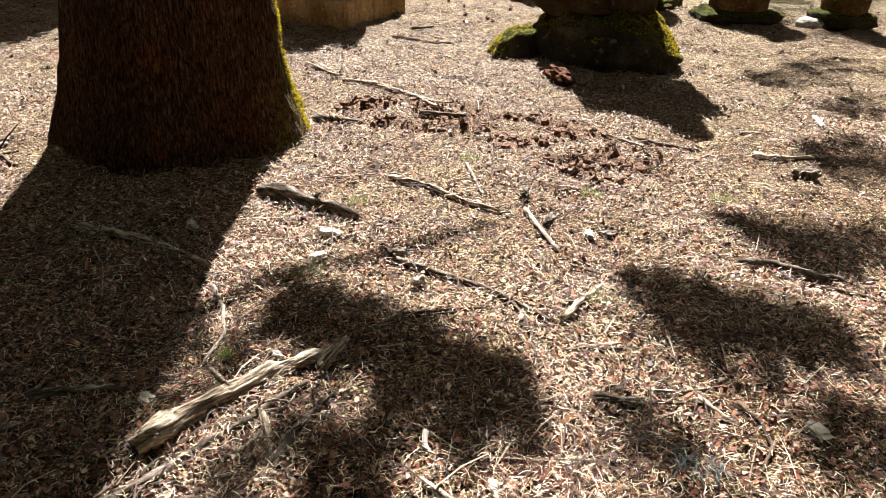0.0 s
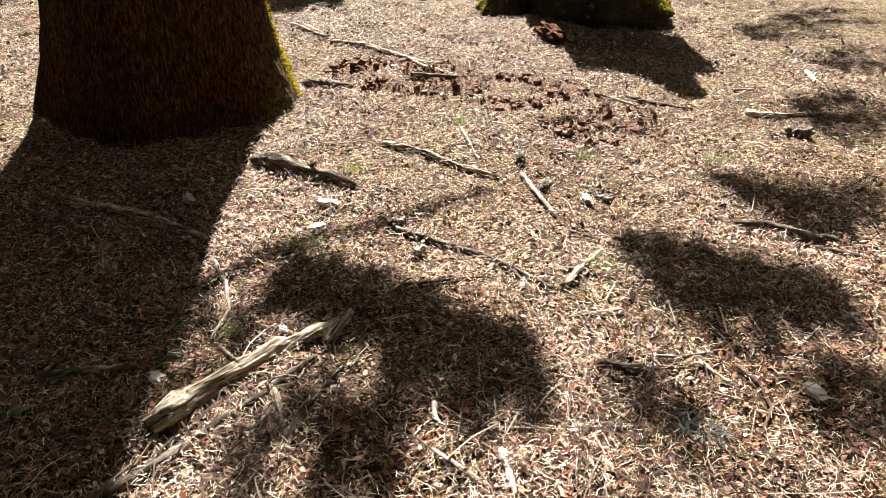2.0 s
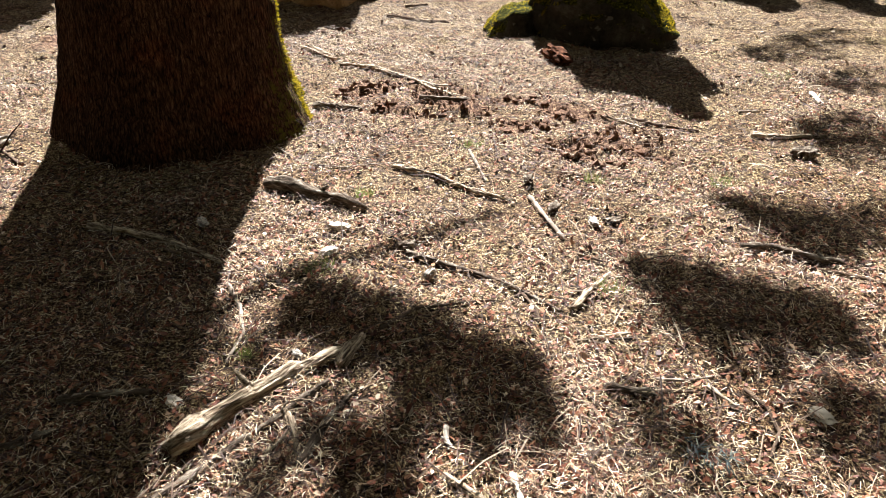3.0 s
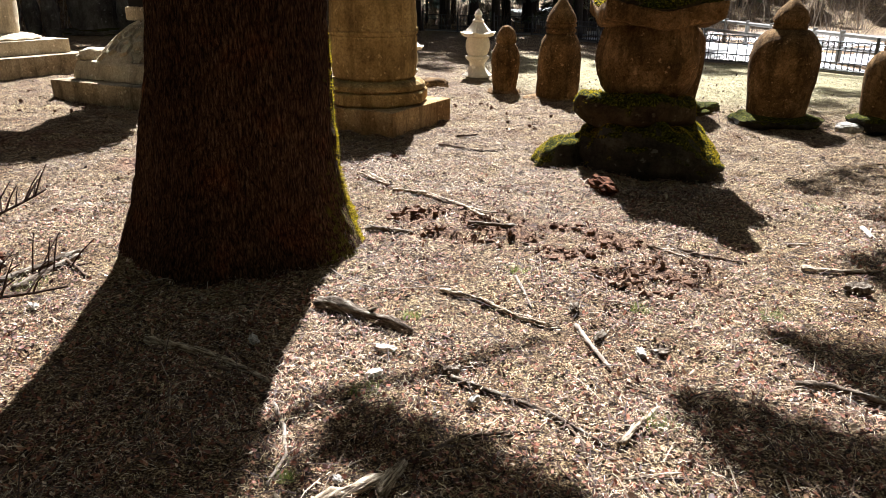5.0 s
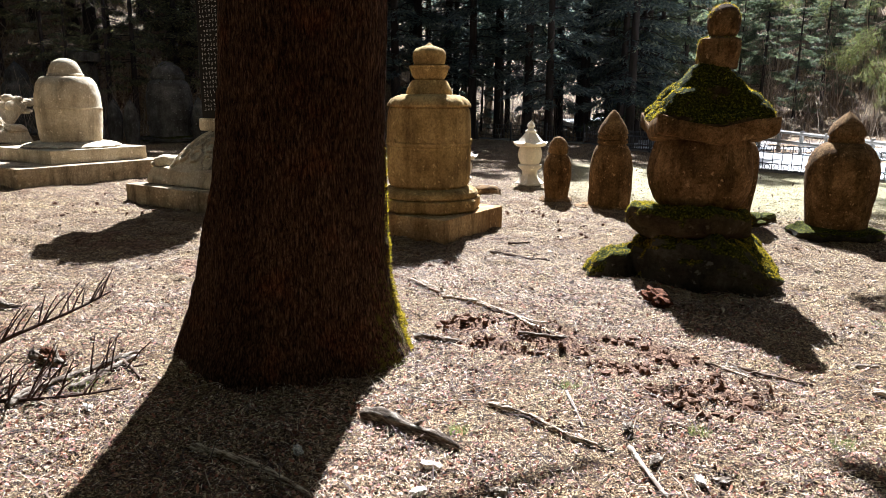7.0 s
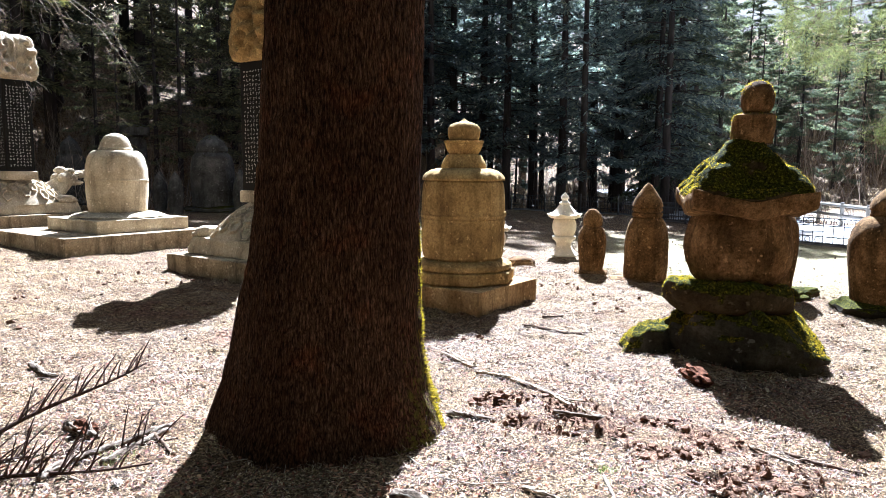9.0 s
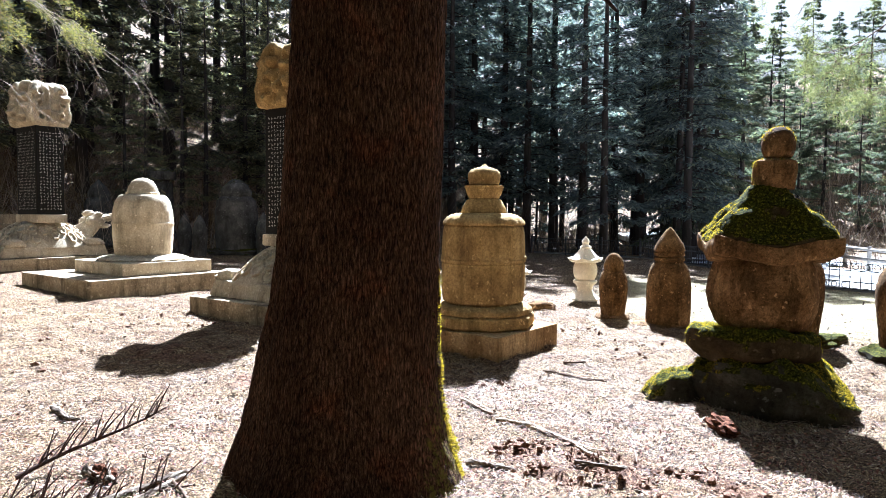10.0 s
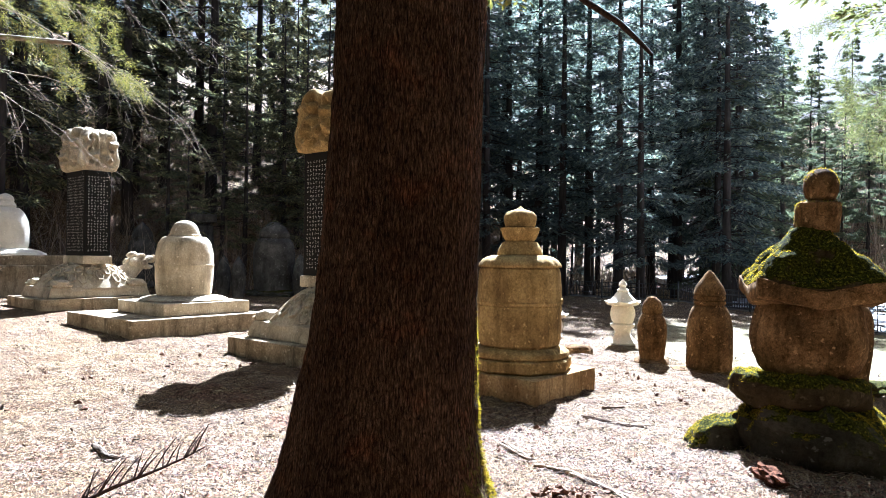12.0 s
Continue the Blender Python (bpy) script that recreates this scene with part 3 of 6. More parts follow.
def stone_lump(radii, levels, seed, cx=0.0, cy=0.0, segs=72, amp=0.035, tilt=0.0, back=0.0):
    """A rock from its outline in plan (radii at even turns) and its upright profile (height, share of the radius)."""
    bm = bmesh.new()
    rr = np.array(radii + radii[:1])
    ang = np.linspace(0, 2 * math.pi, len(rr))
    fine = []
    for (z0, k0), (z1, k1) in zip(levels, levels[1:]):
        n = max(1, int((abs(z1 - z0) + abs(k1 - k0) * 0.6) / 0.03))
        fine += [(z0 + (z1 - z0) * i / n, k0 + (k1 - k0) * i / n) for i in range(n)]
    fine.append(levels[-1])
    rings = []
    for z, k in fine:
        rings.append([bm.verts.new((cx + math.cos(a) * r * k, cy + math.sin(a) * r * k, z + tilt * math.cos(a) * r * k - back * math.sin(a) * r * k * (z - levels[0][0]) / (levels[-1][0] - levels[0][0]))) for a, r in ((q, float(np.interp(q, ang, rr))) for q in (2 * math.pi * i / segs for i in range(segs)))])
    for a, b in zip(rings, rings[1:]):
        for i in range(segs):
            j = (i + 1) % segs
            bm.faces.new((a[i], a[j], b[j], b[i]))
    bm.faces.new(rings[0][::-1])
    bm.faces.new(rings[-1])
    for _ in range(2):
        bmesh.ops.smooth_vert(bm, verts=bm.verts, factor=0.5, use_axis_x=True, use_axis_y=True, use_axis_z=False)
    rough_up(bm, amp, 2.6, seed)
    bm.normal_update()
    for v in bm.verts:                              # broken facets
        d = noise.voronoi(v.co * 4.5 + Vector((seed, 2, 5)))[0]
        v.co += v.normal * amp * 1.1 * (min(d[1] - d[0], 0.5) - 0.25)
    rough_up(bm, amp * 0.4, 9.0, seed + 2)
    return bm


def hip_roof(half, seed):
    """A square stone roof: thick eaves with lifted corners, hollowed slopes and heavy hip ridges."""
    bm = bmesh.new()
    n, rings = 96, []
    for r, z, lift in ((0.55, 1.255, 0.0), (0.95, 1.255, 0.2), (1.01, 1.275, 0.7), (1.0, 1.315, 1.0), (0.93, 1.355, 1.0), (0.85, 1.40, 0.9), (0.76, 1.455, 0.8), (0.67, 1.51, 0.6), (0.57, 1.57, 0.4), (0.46, 1.635, 0.2), (0.38, 1.69, 0.0), (0.33, 1.735, 0.0)):
        ring = []
        for i in range(n):
            a = 2 * math.pi * i / n
            c, d = math.cos(a), math.sin(a)
            p = 9.0 if z < 1.5 else 5.0
            k = (abs(c) ** p + abs(d) ** p) ** (-1 / p)
            corner = max(0.0, (k - 1.0) / 0.3)
            hollow = 1 - 0.14 * float(smooth(1.30, 1.36, z)) * (1 - min(1, corner * 1.6)) * float(smooth(1.60, 1.46, z))
            ring.append(bm.verts.new((half * r * k * hollow * c, half * r * k * hollow * d, z + 0.045 * lift * min(corner, 1.0))))
        rings.append(ring)
    for a, b in zip(rings, rings[1:]):
        for i in range(n):
            j = (i + 1) % n
            bm.faces.new((a[i], a[j], b[j], b[i]))
    bm.faces.new(rings[0][::-1])
    bm.faces.new(rings[-1])
    bmesh.ops.subdivide_edges(bm, edges=[e for e in bm.edges if e.calc_length() > 0.04], cuts=1, use_grid_fill=True)
    rough_up(bm, 0.040, 3.6, seed)
    rough_up(bm, 0.012, 13.0, seed + 2)
    return bm


def mossy_stupa():
    s = thing("mossy_stupa", 1.46, 6.02, "roofed brown stone stupa overgrown with yellow-green moss on a boulder", "stupa", 0, "stone stupas")
    b = stone_lump([0.52, 0.54, 0.56, 0.58, 0.60, 0.62, 0.66, 0.66, 0.66, 0.62, 0.62, 0.68, 0.70, 0.74, 0.74, 0.60], [(-0.15, 0.97), (0.02, 1.0), (0.14, 0.99), (0.22, 0.94), (0.29, 0.84), (0.335, 0.70), (0.35, 0.45), (0.355, 0.1)], 2.0, amp=0.06, back=0.16)
    for v in b.verts:                               # a mossy flank slopes away to one side
        u = v.co.x * 0.88 - v.co.y * 0.47
        if v.co.z > 0:
            v.co.z *= 1 - 0.60 * float(smooth(0.30, 0.78, u))
    moss_fuzz(b, s, 26000, 3, 0.36)
    part("boulder", b, M_BOULDER, s, "grey boulder with thick yellow-green moss")
    lobe = stone_lump([0.26, 0.24, 0.24, 0.26, 0.30, 0.30, 0.26, 0.26], [(-0.1, 0.95), (0.03, 1.0), (0.10, 0.92), (0.17, 0.72), (0.21, 0.42), (0.22, 0.05)], 5.0, -0.70, -0.06, 40, 0.045, 0.25)
    moss_fuzz(lobe, s, 4000, 8, 0.5)
    part("boulder_lobe", lobe, M_BOULDER, s, "low grey foot of the boulder with moss cushions")
    lens = stone_lump([0.50, 0.49, 0.48, 0.50, 0.54, 0.52, 0.50, 0.50], [(0.28, 0.55), (0.34, 0.80), (0.42, 0.97), (0.50, 1.0), (0.55, 0.96), (0.58, 0.87), (0.588, 0.5), (0.59, 0.1)], 3.0, -0.11, -0.05, 64, 0.038, -0.04, 0.10)
    moss_fuzz(lens, s, 7000, 4, 0.40)
    part("base", lens, M_MOSSY, s, "lens-shaped stone with mossy rim")
    body = lathe([(0.33, 0.60), (0.365, 0.64), (0.40, 0.74), (0.418, 0.86), (0.41, 0.98), (0.385, 1.09), (0.35, 1.16)], 56, 0.012, 3.2, 6, 0.0)
    for v in body.verts:
        v.co.x -= 0.04
    part("body", body, M_BROWN, s, "swollen brown drum")
    eave = block(0.90, 0.88, 0.14, 1.135, 0.03, 0.02, 10, -0.03, 4.0, 3.0)
    for v in eave.verts:
        v.co.x -= 0.03
        v.co.z += 0.10 * (abs(v.co.x + 0.03) * abs(v.co.y)) / 0.2 - 0.02
    part("eave", eave, M_BROWN, s, "thick brown stone eave")
    roof = hip_roof(0.44, 2.5)
    for v in roof.verts:
        v.co.x -= 0.03
    moss_fuzz(roof, s, 11000, 5, 0.30)
    part("roof", roof, M_MOSSY, s, "hipped square stone roof under moss")
    lower = stone_lump([0.17, 0.165, 0.17, 0.16, 0.17, 0.165, 0.17, 0.168], [(1.70, 0.9), (1.73, 0.99), (1.80, 1.0), (1.88, 1.02), (1.93, 0.97), (1.95, 0.7), (1.955, 0.1)], 3.3, 0.025, 0.0, 40, 0.012)
    upper = lathe([(0.085, 1.95), (0.11, 1.97), (0.127, 2.02), (0.129, 2.07), (0.118, 2.12), (0.095, 2.165), (0.055, 2.20), (0.0, 2.215)], 40, 0.010, 6, 6.4)
    for v in upper.verts:
        v.co.x += 0.045
    moss_fuzz(lower, s, 700, 6, 0.14)
    moss_fuzz(upper, s, 700, 7, 0.14)
    part("neck_stone", lower, M_BROWN, s, "squat round stone")
    part("finial", upper, M_BROWN, s, "egg-shaped stone finial")


def glyphs(w, h, nx, ny, rng, y):
    """Unreadable engraved columns: short strokes in a grid, on the face at -y."""
    vs = []
    cw, ch = w / nx, h / ny
    for i in range(nx):
        for j in range(ny):
            if rng.random() < 0.06:
                continue
            cx, cz = -w / 2 + (i + 0.5) * cw, (j + 0.5) * ch
            for _ in range(3):
                ox, oz = rng.uniform(-0.2, 0.2) * cw, rng.uniform(-0.25, 0.25) * ch
                a, b = (cw * 0.20, ch * 0.045) if rng.random() < 0.6 else (cw * 0.045, ch * 0.22)
                vs += [(cx + ox - a, y, cz + oz - b), (cx + ox + a, y, cz + oz - b), (cx + ox + a, y, cz + oz + b), (cx + ox - a, y, cz + oz + b)]
    return np.array(vs)


def carved_cap(w, d, h, z0, seed):
    """A crown stone: two coiled dragons in deep rounded relief, humped along the top."""
    bm = bmesh.new()
    bmesh.ops.create_cube(bm, size=2)
    bmesh.ops.subdivide_edges(bm, edges=bm.edges[:], cuts=44, use_grid_fill=True)
    rnd = random.Random(int(seed * 10))
    coils = [(sx * 0.40 + rnd.uniform(-.06, .06), cz + rnd.uniform(-.05, .05), sx * sg) for sx in (-1, 1) for cz, sg in ((0.22, 1), (0.50, -1), (0.80, 1))]
    def relief(u, t):
        k = 0.0
        for cu, ct, sg in coils:
            du, dt = u - cu, (t - ct) * 1.5
            q = math.hypot(du, dt)
            k += math.exp(-(q / 0.34) ** 2) * (0.25 + math.cos(sg * math.atan2(dt, du) - q * 15.0))
        return k - 0.6 * math.exp(-(u / 0.06) ** 2)
    off = Vector((seed, -seed, seed * 2))
    for v in bm.verts:
        p = v.co.copy()
        big = (abs(p.x) ** 11 + abs(p.y) ** 11 + abs(p.z) ** 11) ** (1 / 11)
        p = p / big                                  # a block with well rounded arrises
        t = (p.z + 1) / 2
        nrm = Vector((p.x ** 7, p.y ** 7, p.z ** 7)).normalized()
        front = abs(nrm.y) > abs(nrm.x)
        k = relief(p.x if front else p.y * 0.8, t) * float(smooth(0.03, 0.15, t))
        taper = 1.0 - 0.20 * max(t - 0.3, 0) ** 1.3
        q = Vector((p.x * w / 2 * taper, p.y * d / 2 * (1 - 0.12 * t), z0 + h * t))
        q.z += 0.10 * float(smooth(0.7, 1.0, t)) * (abs(math.sin(p.x * 3.1)) - 0.6) * 1.4
        q += nrm * (0.11 * k * (1 - 0.6 * abs(nrm.z)) + 0.014 * noise.fractal(q * 9 + off, 0.8, 2, 3))
        v.co = q
    bmesh.ops.recalc_face_normals(bm, faces=bm.faces)
    return bm


def turtle_stele(x, y, z_add, k, label):
    s = thing("turtle_stele", x, y, label, "stele", ROW, "inscribed steles")
    s.scale = (k, k, k)
    part("plinth", block(1.9, 2.6, 0.40, -0.16, 0.02, 0.006, 9), M_PLINTH_PALE, s, "flat granite plinth")
    part("base", block(1.56, 2.2, 0.24, 0.24, 0.05, 0.02, 10, 0.06), M_GRANITE_PALE, s, "carved granite base slab")
    # shell: a broad low dome lengthwise
    def dome(px, py):
        q = 1 - (px / 0.80) ** 2 - (py / 1.08) ** 2
        return 0.44 + 0.60 * max(q, 0.0) ** 0.92
    def lifted(px, py, up):
        e = 0.01
        nrm = Vector(((dome(px - e, py) - dome(px + e, py)) / (2 * e), (dome(px, py - e) - dome(px, py + e)) / (2 * e), 1)).normalized()
        return Vector((px, py, dome(px, py))) + nrm * up
    sh = bmesh.new()
    grid = []
    for i in range(33):
        row = []
        for j in range(33):
            a, r = 2 * math.pi * j / 32, i / 32
            px, py = 0.80 * r * math.cos(a), 1.08 * r * math.sin(a)
            row.append(sh.verts.new((px, py, dome(px, py))))
        grid.append(row)
    for i in range(32):
        for j in range(32):
            sh.faces.new((grid[i][j], grid[i + 1][j], grid[i + 1][j + 1], grid[i][j + 1]))
    bmesh.ops.remove_doubles(sh, verts=sh.verts, dist=0.0005)
    bmesh.ops.recalc_face_normals(sh, faces=sh.faces)
    part("shell", sh, M_GRANITE_PALE, s, "domed turtle shell")
    cell = 0.20
    for i in range(-4, 5):                          # raised hexagonal plates of the shell
        for j in range(-5, 6):
            cx, cy = (i + 0.5 * (j % 2)) * cell * 1.02, j * cell * 0.88
            if (cx / 0.72) ** 2 + (cy / 0.99) ** 2 > 1 or (abs(cx) < 0.40 and abs(cy) < 0.36):
                continue
            hx = bmesh.new()
            rims = []
            for rr, up in ((0.50, 0.0), (0.46, 0.042), (0.36, 0.040), (0.31, 0.006)):
                rims.append([hx.verts.new(lifted(cx + math.cos(a) * cell * rr, cy + math.sin(a) * cell * rr, up)) for a in (math.pi / 3 * q + math.pi / 6 for q in range(6))])
            mid = hx.verts.new(lifted(cx, cy, 0.012))
            for low, high in zip(rims, rims[1:]):
                for q in range(6):
                    p = (q + 1) % 6
                    hx.faces.new((low[q], low[p], high[p], high[q]))
            for q in range(6):
                hx.faces.new((rims[-1][q], rims[-1][(q + 1) % 6], mid))
            part("shell_plate", hx, M_GRANITE_PALE, s, smooth_faces=False)
    for sx in (-1, 1):
        for py in (-0.72, 0.72):
            leg = boulder(0.30, 0.40, 0.20, 0.43, 0.2, 2.0, py + sx, 0.8, 3)
            for v in leg.verts:
                v.co += Vector((sx * 0.62, py * 1.12, 0))
            foot = part("leg", leg, M_GRANITE_PALE, s, "clawed turtle foot")
            for c in range(4):
                toe = boulder(0.09, 0.16, 0.09, 0.46, 0.1, 2, c, 0.9, 2)
                for v in toe.verts:
                    v.co += Vector((sx * 0.73, py * 1.12 - 0.14 + c * 0.09, 0))
                part("claw", toe, M_GRANITE_PALE, foot)
    head = None
    for piece, cx2, cy2, cz2, rx, ry, rz2 in (("head", 0, 1.16, 1.00, 0.19, 0.20, 0.19), ("upper_jaw", 0, 1.38, 1.06, 0.14, 0.20, 0.085), ("lower_jaw", 0, 1.34, 0.88, 0.12, 0.17, 0.06), ("brow", -0.13, 1.20, 1.14, 0.06, 0.08, 0.06),
                                              ("brow", 0.13, 1.20, 1.14, 0.06, 0.08, 0.06), ("snout", 0, 1.54, 1.09, 0.09, 0.07, 0.08), ("ear", -0.16, 1.02, 0.98, 0.08, 0.14, 0.12), ("ear", 0.16, 1.02, 0.98, 0.08, 0.14, 0.12), ("crest", 0, 1.02, 1.16, 0.10, 0.14, 0.08)):
        lump = bmesh.new()
        bmesh.ops.create_icosphere(lump, subdivisions=3, radius=1)
        for v in lump.verts:
            k2 = 1 + 0.25 * noise.fractal(v.co * 3.0 + Vector((cy2 * 9, cz2 * 5, cx2)), 0.8, 2, 3)
            v.co = Vector((cx2 + v.co.x * rx * k2, cy2 + v.co.y * ry * k2, cz2 + v.co.z * rz2 * k2))
        made = part(piece, lump, M_GRANITE_PALE, head or s, "pale dragon-like turtle head with open jaws" if head is None else "")
        head = head or made
    neck = tube([(0, 0.78, 0.66), (0, 0.98, 0.80), (0, 1.14, 0.96)], [0.24, 0.21, 0.19], 14, 0.02, 5)
    part("neck", neck, M_GRANITE_PALE, s)
    part("saddle", block(1.06, 0.64, 0.18, 0.96, 0.03, 0.006, 4), M_GRANITE_PALE, s, "stone saddle under the tablet")
    tab = part("tablet", block(0.98, 0.56, 1.90, 1.12, 0.012, 0.0, 0), M_SLATE, s, "black polished stone tablet", False)
    rng = random.Random(int(k * 100))
    for face, (w, dist) in {"front": (0.86, 0.2815), "side": (0.46, 0.4915)}.items():
        for sgn in (0, 1):
            g = glyphs(w, 1.68, int(w / 0.062), 26, rng, -dist)
            g[:, 2] += 1.23
            a = math.pi * sgn + (math.pi / 2 if face == "side" else 0)
            g = np.stack([g[:, 0] * math.cos(a) - g[:, 1] * math.sin(a), g[:, 0] * math.sin(a) + g[:, 1] * math.cos(a), g[:, 2]], -1)
            tagged(quads_mesh("inscription", g, M_GLYPH, tab), "columns of pale engraved characters", kind="stuff")
    part("crown", carved_cap(1.22, 0.82, 0.90, 3.02, k * 3), M_GRANITE_PALE if k > 1 else M_GRANITE, s, "crown stone carved with coiling dragons")


def stone_lantern(x, y, scale=1.0, label="small white granite lantern with a curved roof on bare ground"):
    s = thing("stone_lantern", x, y, label, "lantern", 20, "stone lanterns")
    s.scale = (scale,) * 3
    part("foot", lathe([(0.27, -0.04), (0.275, 0.03), (0.22, 0.07), (0.17, 0.12), (0.135, 0.19)], 48, 0.003, 8, 1, sides=6), M_WHITE, s)
    part("stem", lathe([(0.13, 0.19), (0.135, 0.24), (0.16, 0.27), (0.205, 0.31), (0.205, 0.345), (0.165, 0.36)], 32, 0.002, 8, 2), M_WHITE, s)
    part("fire_box", lathe([(0.16, 0.36), (0.19, 0.42), (0.21, 0.50), (0.205, 0.58), (0.18, 0.65), (0.165, 0.665)], 32, 0.002, 8, 3), M_WHITE, s)
    roof = lathe([(0.17, 0.655), (0.30, 0.675), (0.325, 0.70), (0.24, 0.75), (0.17, 0.82), (0.11, 0.89), (0.10, 0.90)], 48, 0, 8, 4, sides=6, step=0.03)
    for v in roof.verts:
        v.co.z += 0.05 * smooth(0.24, 0.34, math.hypot(v.co.x, v.co.y))
    part("roof", roof, M_WHITE, s)
    part("finial", lathe([(0.09, 0.90), (0.10, 0.93), (0.07, 0.955), (0.05, 0.98), (0.07, 1.02), (0.055, 1.06), (0.0, 1.12)], 24, 0, 8, 5), M_WHITE, s)


bell_stupa()
dome_stupa()
far_bell_stupa()
mossy_stupa()
turtle_stele(-4.19, 9.73, 0, 0.99, "black inscribed stele on a stone turtle behind the big trunk")
turtle_stele(-12.05, 13.42, 0, 1.03, "black inscribed stele on a dragon-headed stone turtle")
stone_lantern(0.0, 12.3)
stone_lantern(-1.04, 10.4, 0.85, "white granite lantern half hidden behind the bell stupa")
PROF_D = ([(0.285, -0.05), (0.29, 0.10), (0.292, 0.40), (0.288, 0.56), (0.272, 0.68), (0.24, 0.79), (0.205, 0.86)],
          [(0.20, 0.86), (0.184, 0.875), (0.184, 0.885), (0.202, 0.895), (0.202, 0.935), (0.182, 0.945), (0.182, 0.955), (0.202, 0.965), (0.20, 1.0), (0.186, 1.012), (0.206, 1.03), (0.178, 1.12), (0.112, 1.22), (0.05, 1.31), (0.0, 1.35)])
PROF_C = ([(0.165, -0.03), (0.168, 0.08), (0.185, 0.22), (0.203, 0.42), (0.196, 0.55), (0.168, 0.645), (0.135, 0.69)],
          [(0.122, 0.685), (0.122, 0.70), (0.143, 0.712), (0.144, 0.79), (0.118, 0.87), (0.065, 0.935), (0.0, 0.957)])
PROF_E = ([(0.30, -0.03), (0.305, 0.12), (0.325, 0.28), (0.358, 0.56), (0.362, 0.76), (0.34, 0.87), (0.29, 0.96), (0.225, 1.02), (0.18, 1.04)],
          [(0.17, 1.03), (0.178, 1.06), (0.165, 1.10), (0.186, 1.125), (0.182, 1.16), (0.15, 1.23), (0.08, 1.31), (0.0, 1.38)])
pointed_stupa(1.12, 9.8, 1, PROF_D, M_BROWN, "brown lichen-spotted pointed stone stupa on a thin slab", 0, (0.95, 0.75, 0.10), M_BROWN, 10, 1.3)
pointed_stupa(0.41, 10.33, 0.7, PROF_C, M_BROWN, "small brown barrel-shaped stone stupa beside the white lantern", 0, (0.52, 0.46, 0.12), M_BROWN, 0, 2.1)
pointed_stupa(3.41, 8.08, 1, PROF_E, M_BROWN, "brown pointed stone stupa on a mossy base stone", 0.0, (0.98, 0.85, 0.19), M_BOULDER, 0, 3.7)
pointed_stupa(4.42, 7.75, 0.8, ([(r * 0.72, z * 0.8) for r, z in PROF_E[0]], [(r * 0.72, z * 0.8) for r, z in PROF_E[1]]), M_BROWN, "pointed stone stupa on rough mossy stones", 0, (0.72, 0.6, 0.22), M_BOULDER, 0, 5.1)
pointed_stupa(2.42, 8.75, 0.9, ([(r * 0.85, z) for r, z in PROF_E[0]], [(r * 0.85, z) for r, z in PROF_E[1]]), M_BROWN, "brown stone stupa standing behind the mossy roofed one", 0, (0.9, 0.7, 0.12), M_MOSSY, 0, 6.2)
PROF_G = ([(0.60, 0.1), (0.61, 0.3), (0.64, 0.7), (0.64, 1.3), (0.58, 1.65), (0.45, 1.78)], [(0.43, 1.77), (0.47, 1.83), (0.46, 1.95), (0.33, 2.15), (0.12, 2.30), (0.0, 2.33)])
PROF_H = ([(0.16, -0.05), (0.19, 0.2), (0.215, 0.55), (0.19, 0.8), (0.16, 0.88)], [(0.16, 0.87), (0.165, 0.92), (0.10, 1.08), (0.0, 1.22)])
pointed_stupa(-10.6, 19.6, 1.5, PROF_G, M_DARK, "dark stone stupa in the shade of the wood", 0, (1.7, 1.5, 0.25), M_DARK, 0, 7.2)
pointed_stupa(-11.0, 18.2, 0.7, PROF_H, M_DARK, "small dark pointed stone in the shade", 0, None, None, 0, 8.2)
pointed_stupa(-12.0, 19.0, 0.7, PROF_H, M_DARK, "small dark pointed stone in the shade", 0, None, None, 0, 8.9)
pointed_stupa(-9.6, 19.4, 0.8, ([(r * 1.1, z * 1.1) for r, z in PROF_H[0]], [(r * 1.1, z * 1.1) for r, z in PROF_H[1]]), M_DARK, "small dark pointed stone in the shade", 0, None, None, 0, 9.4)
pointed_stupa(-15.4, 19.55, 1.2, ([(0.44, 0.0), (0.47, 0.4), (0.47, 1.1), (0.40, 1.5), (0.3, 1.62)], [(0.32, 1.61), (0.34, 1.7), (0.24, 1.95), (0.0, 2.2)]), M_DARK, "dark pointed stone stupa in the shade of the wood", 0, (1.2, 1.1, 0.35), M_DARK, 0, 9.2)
PROF_K = ([(0.40, 0.0), (0.42, 0.5), (0.43, 1.3), (0.40, 1.9), (0.30, 2.0)], [(0.30, 2.0), (0.52, 2.03), (0.52, 2.3), (0.34, 2.40), (0.0, 2.46)])
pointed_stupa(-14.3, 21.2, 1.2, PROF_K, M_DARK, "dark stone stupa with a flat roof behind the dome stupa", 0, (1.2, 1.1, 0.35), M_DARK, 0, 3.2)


def loose_stone(x, y, w, d, h, mat, label, rz=0.0, seed=1.0, sink=0.25, name="stone"):
    me_b = boulder(w, d, h, -h * sink, 0.22, 1.7, seed, 0.7, 4)
    me = bpy.data.meshes.new(name)
    for f in me_b.faces:
        f.smooth = True
    me_b.to_mesh(me)
    me_b.free()
    me.materials.append(mat)
    ob = new(name, me)
    ob.matrix_basis = pose(x, y, gz(x, y), 0, 0, rz)
    return tagged(ob, label, "stone")


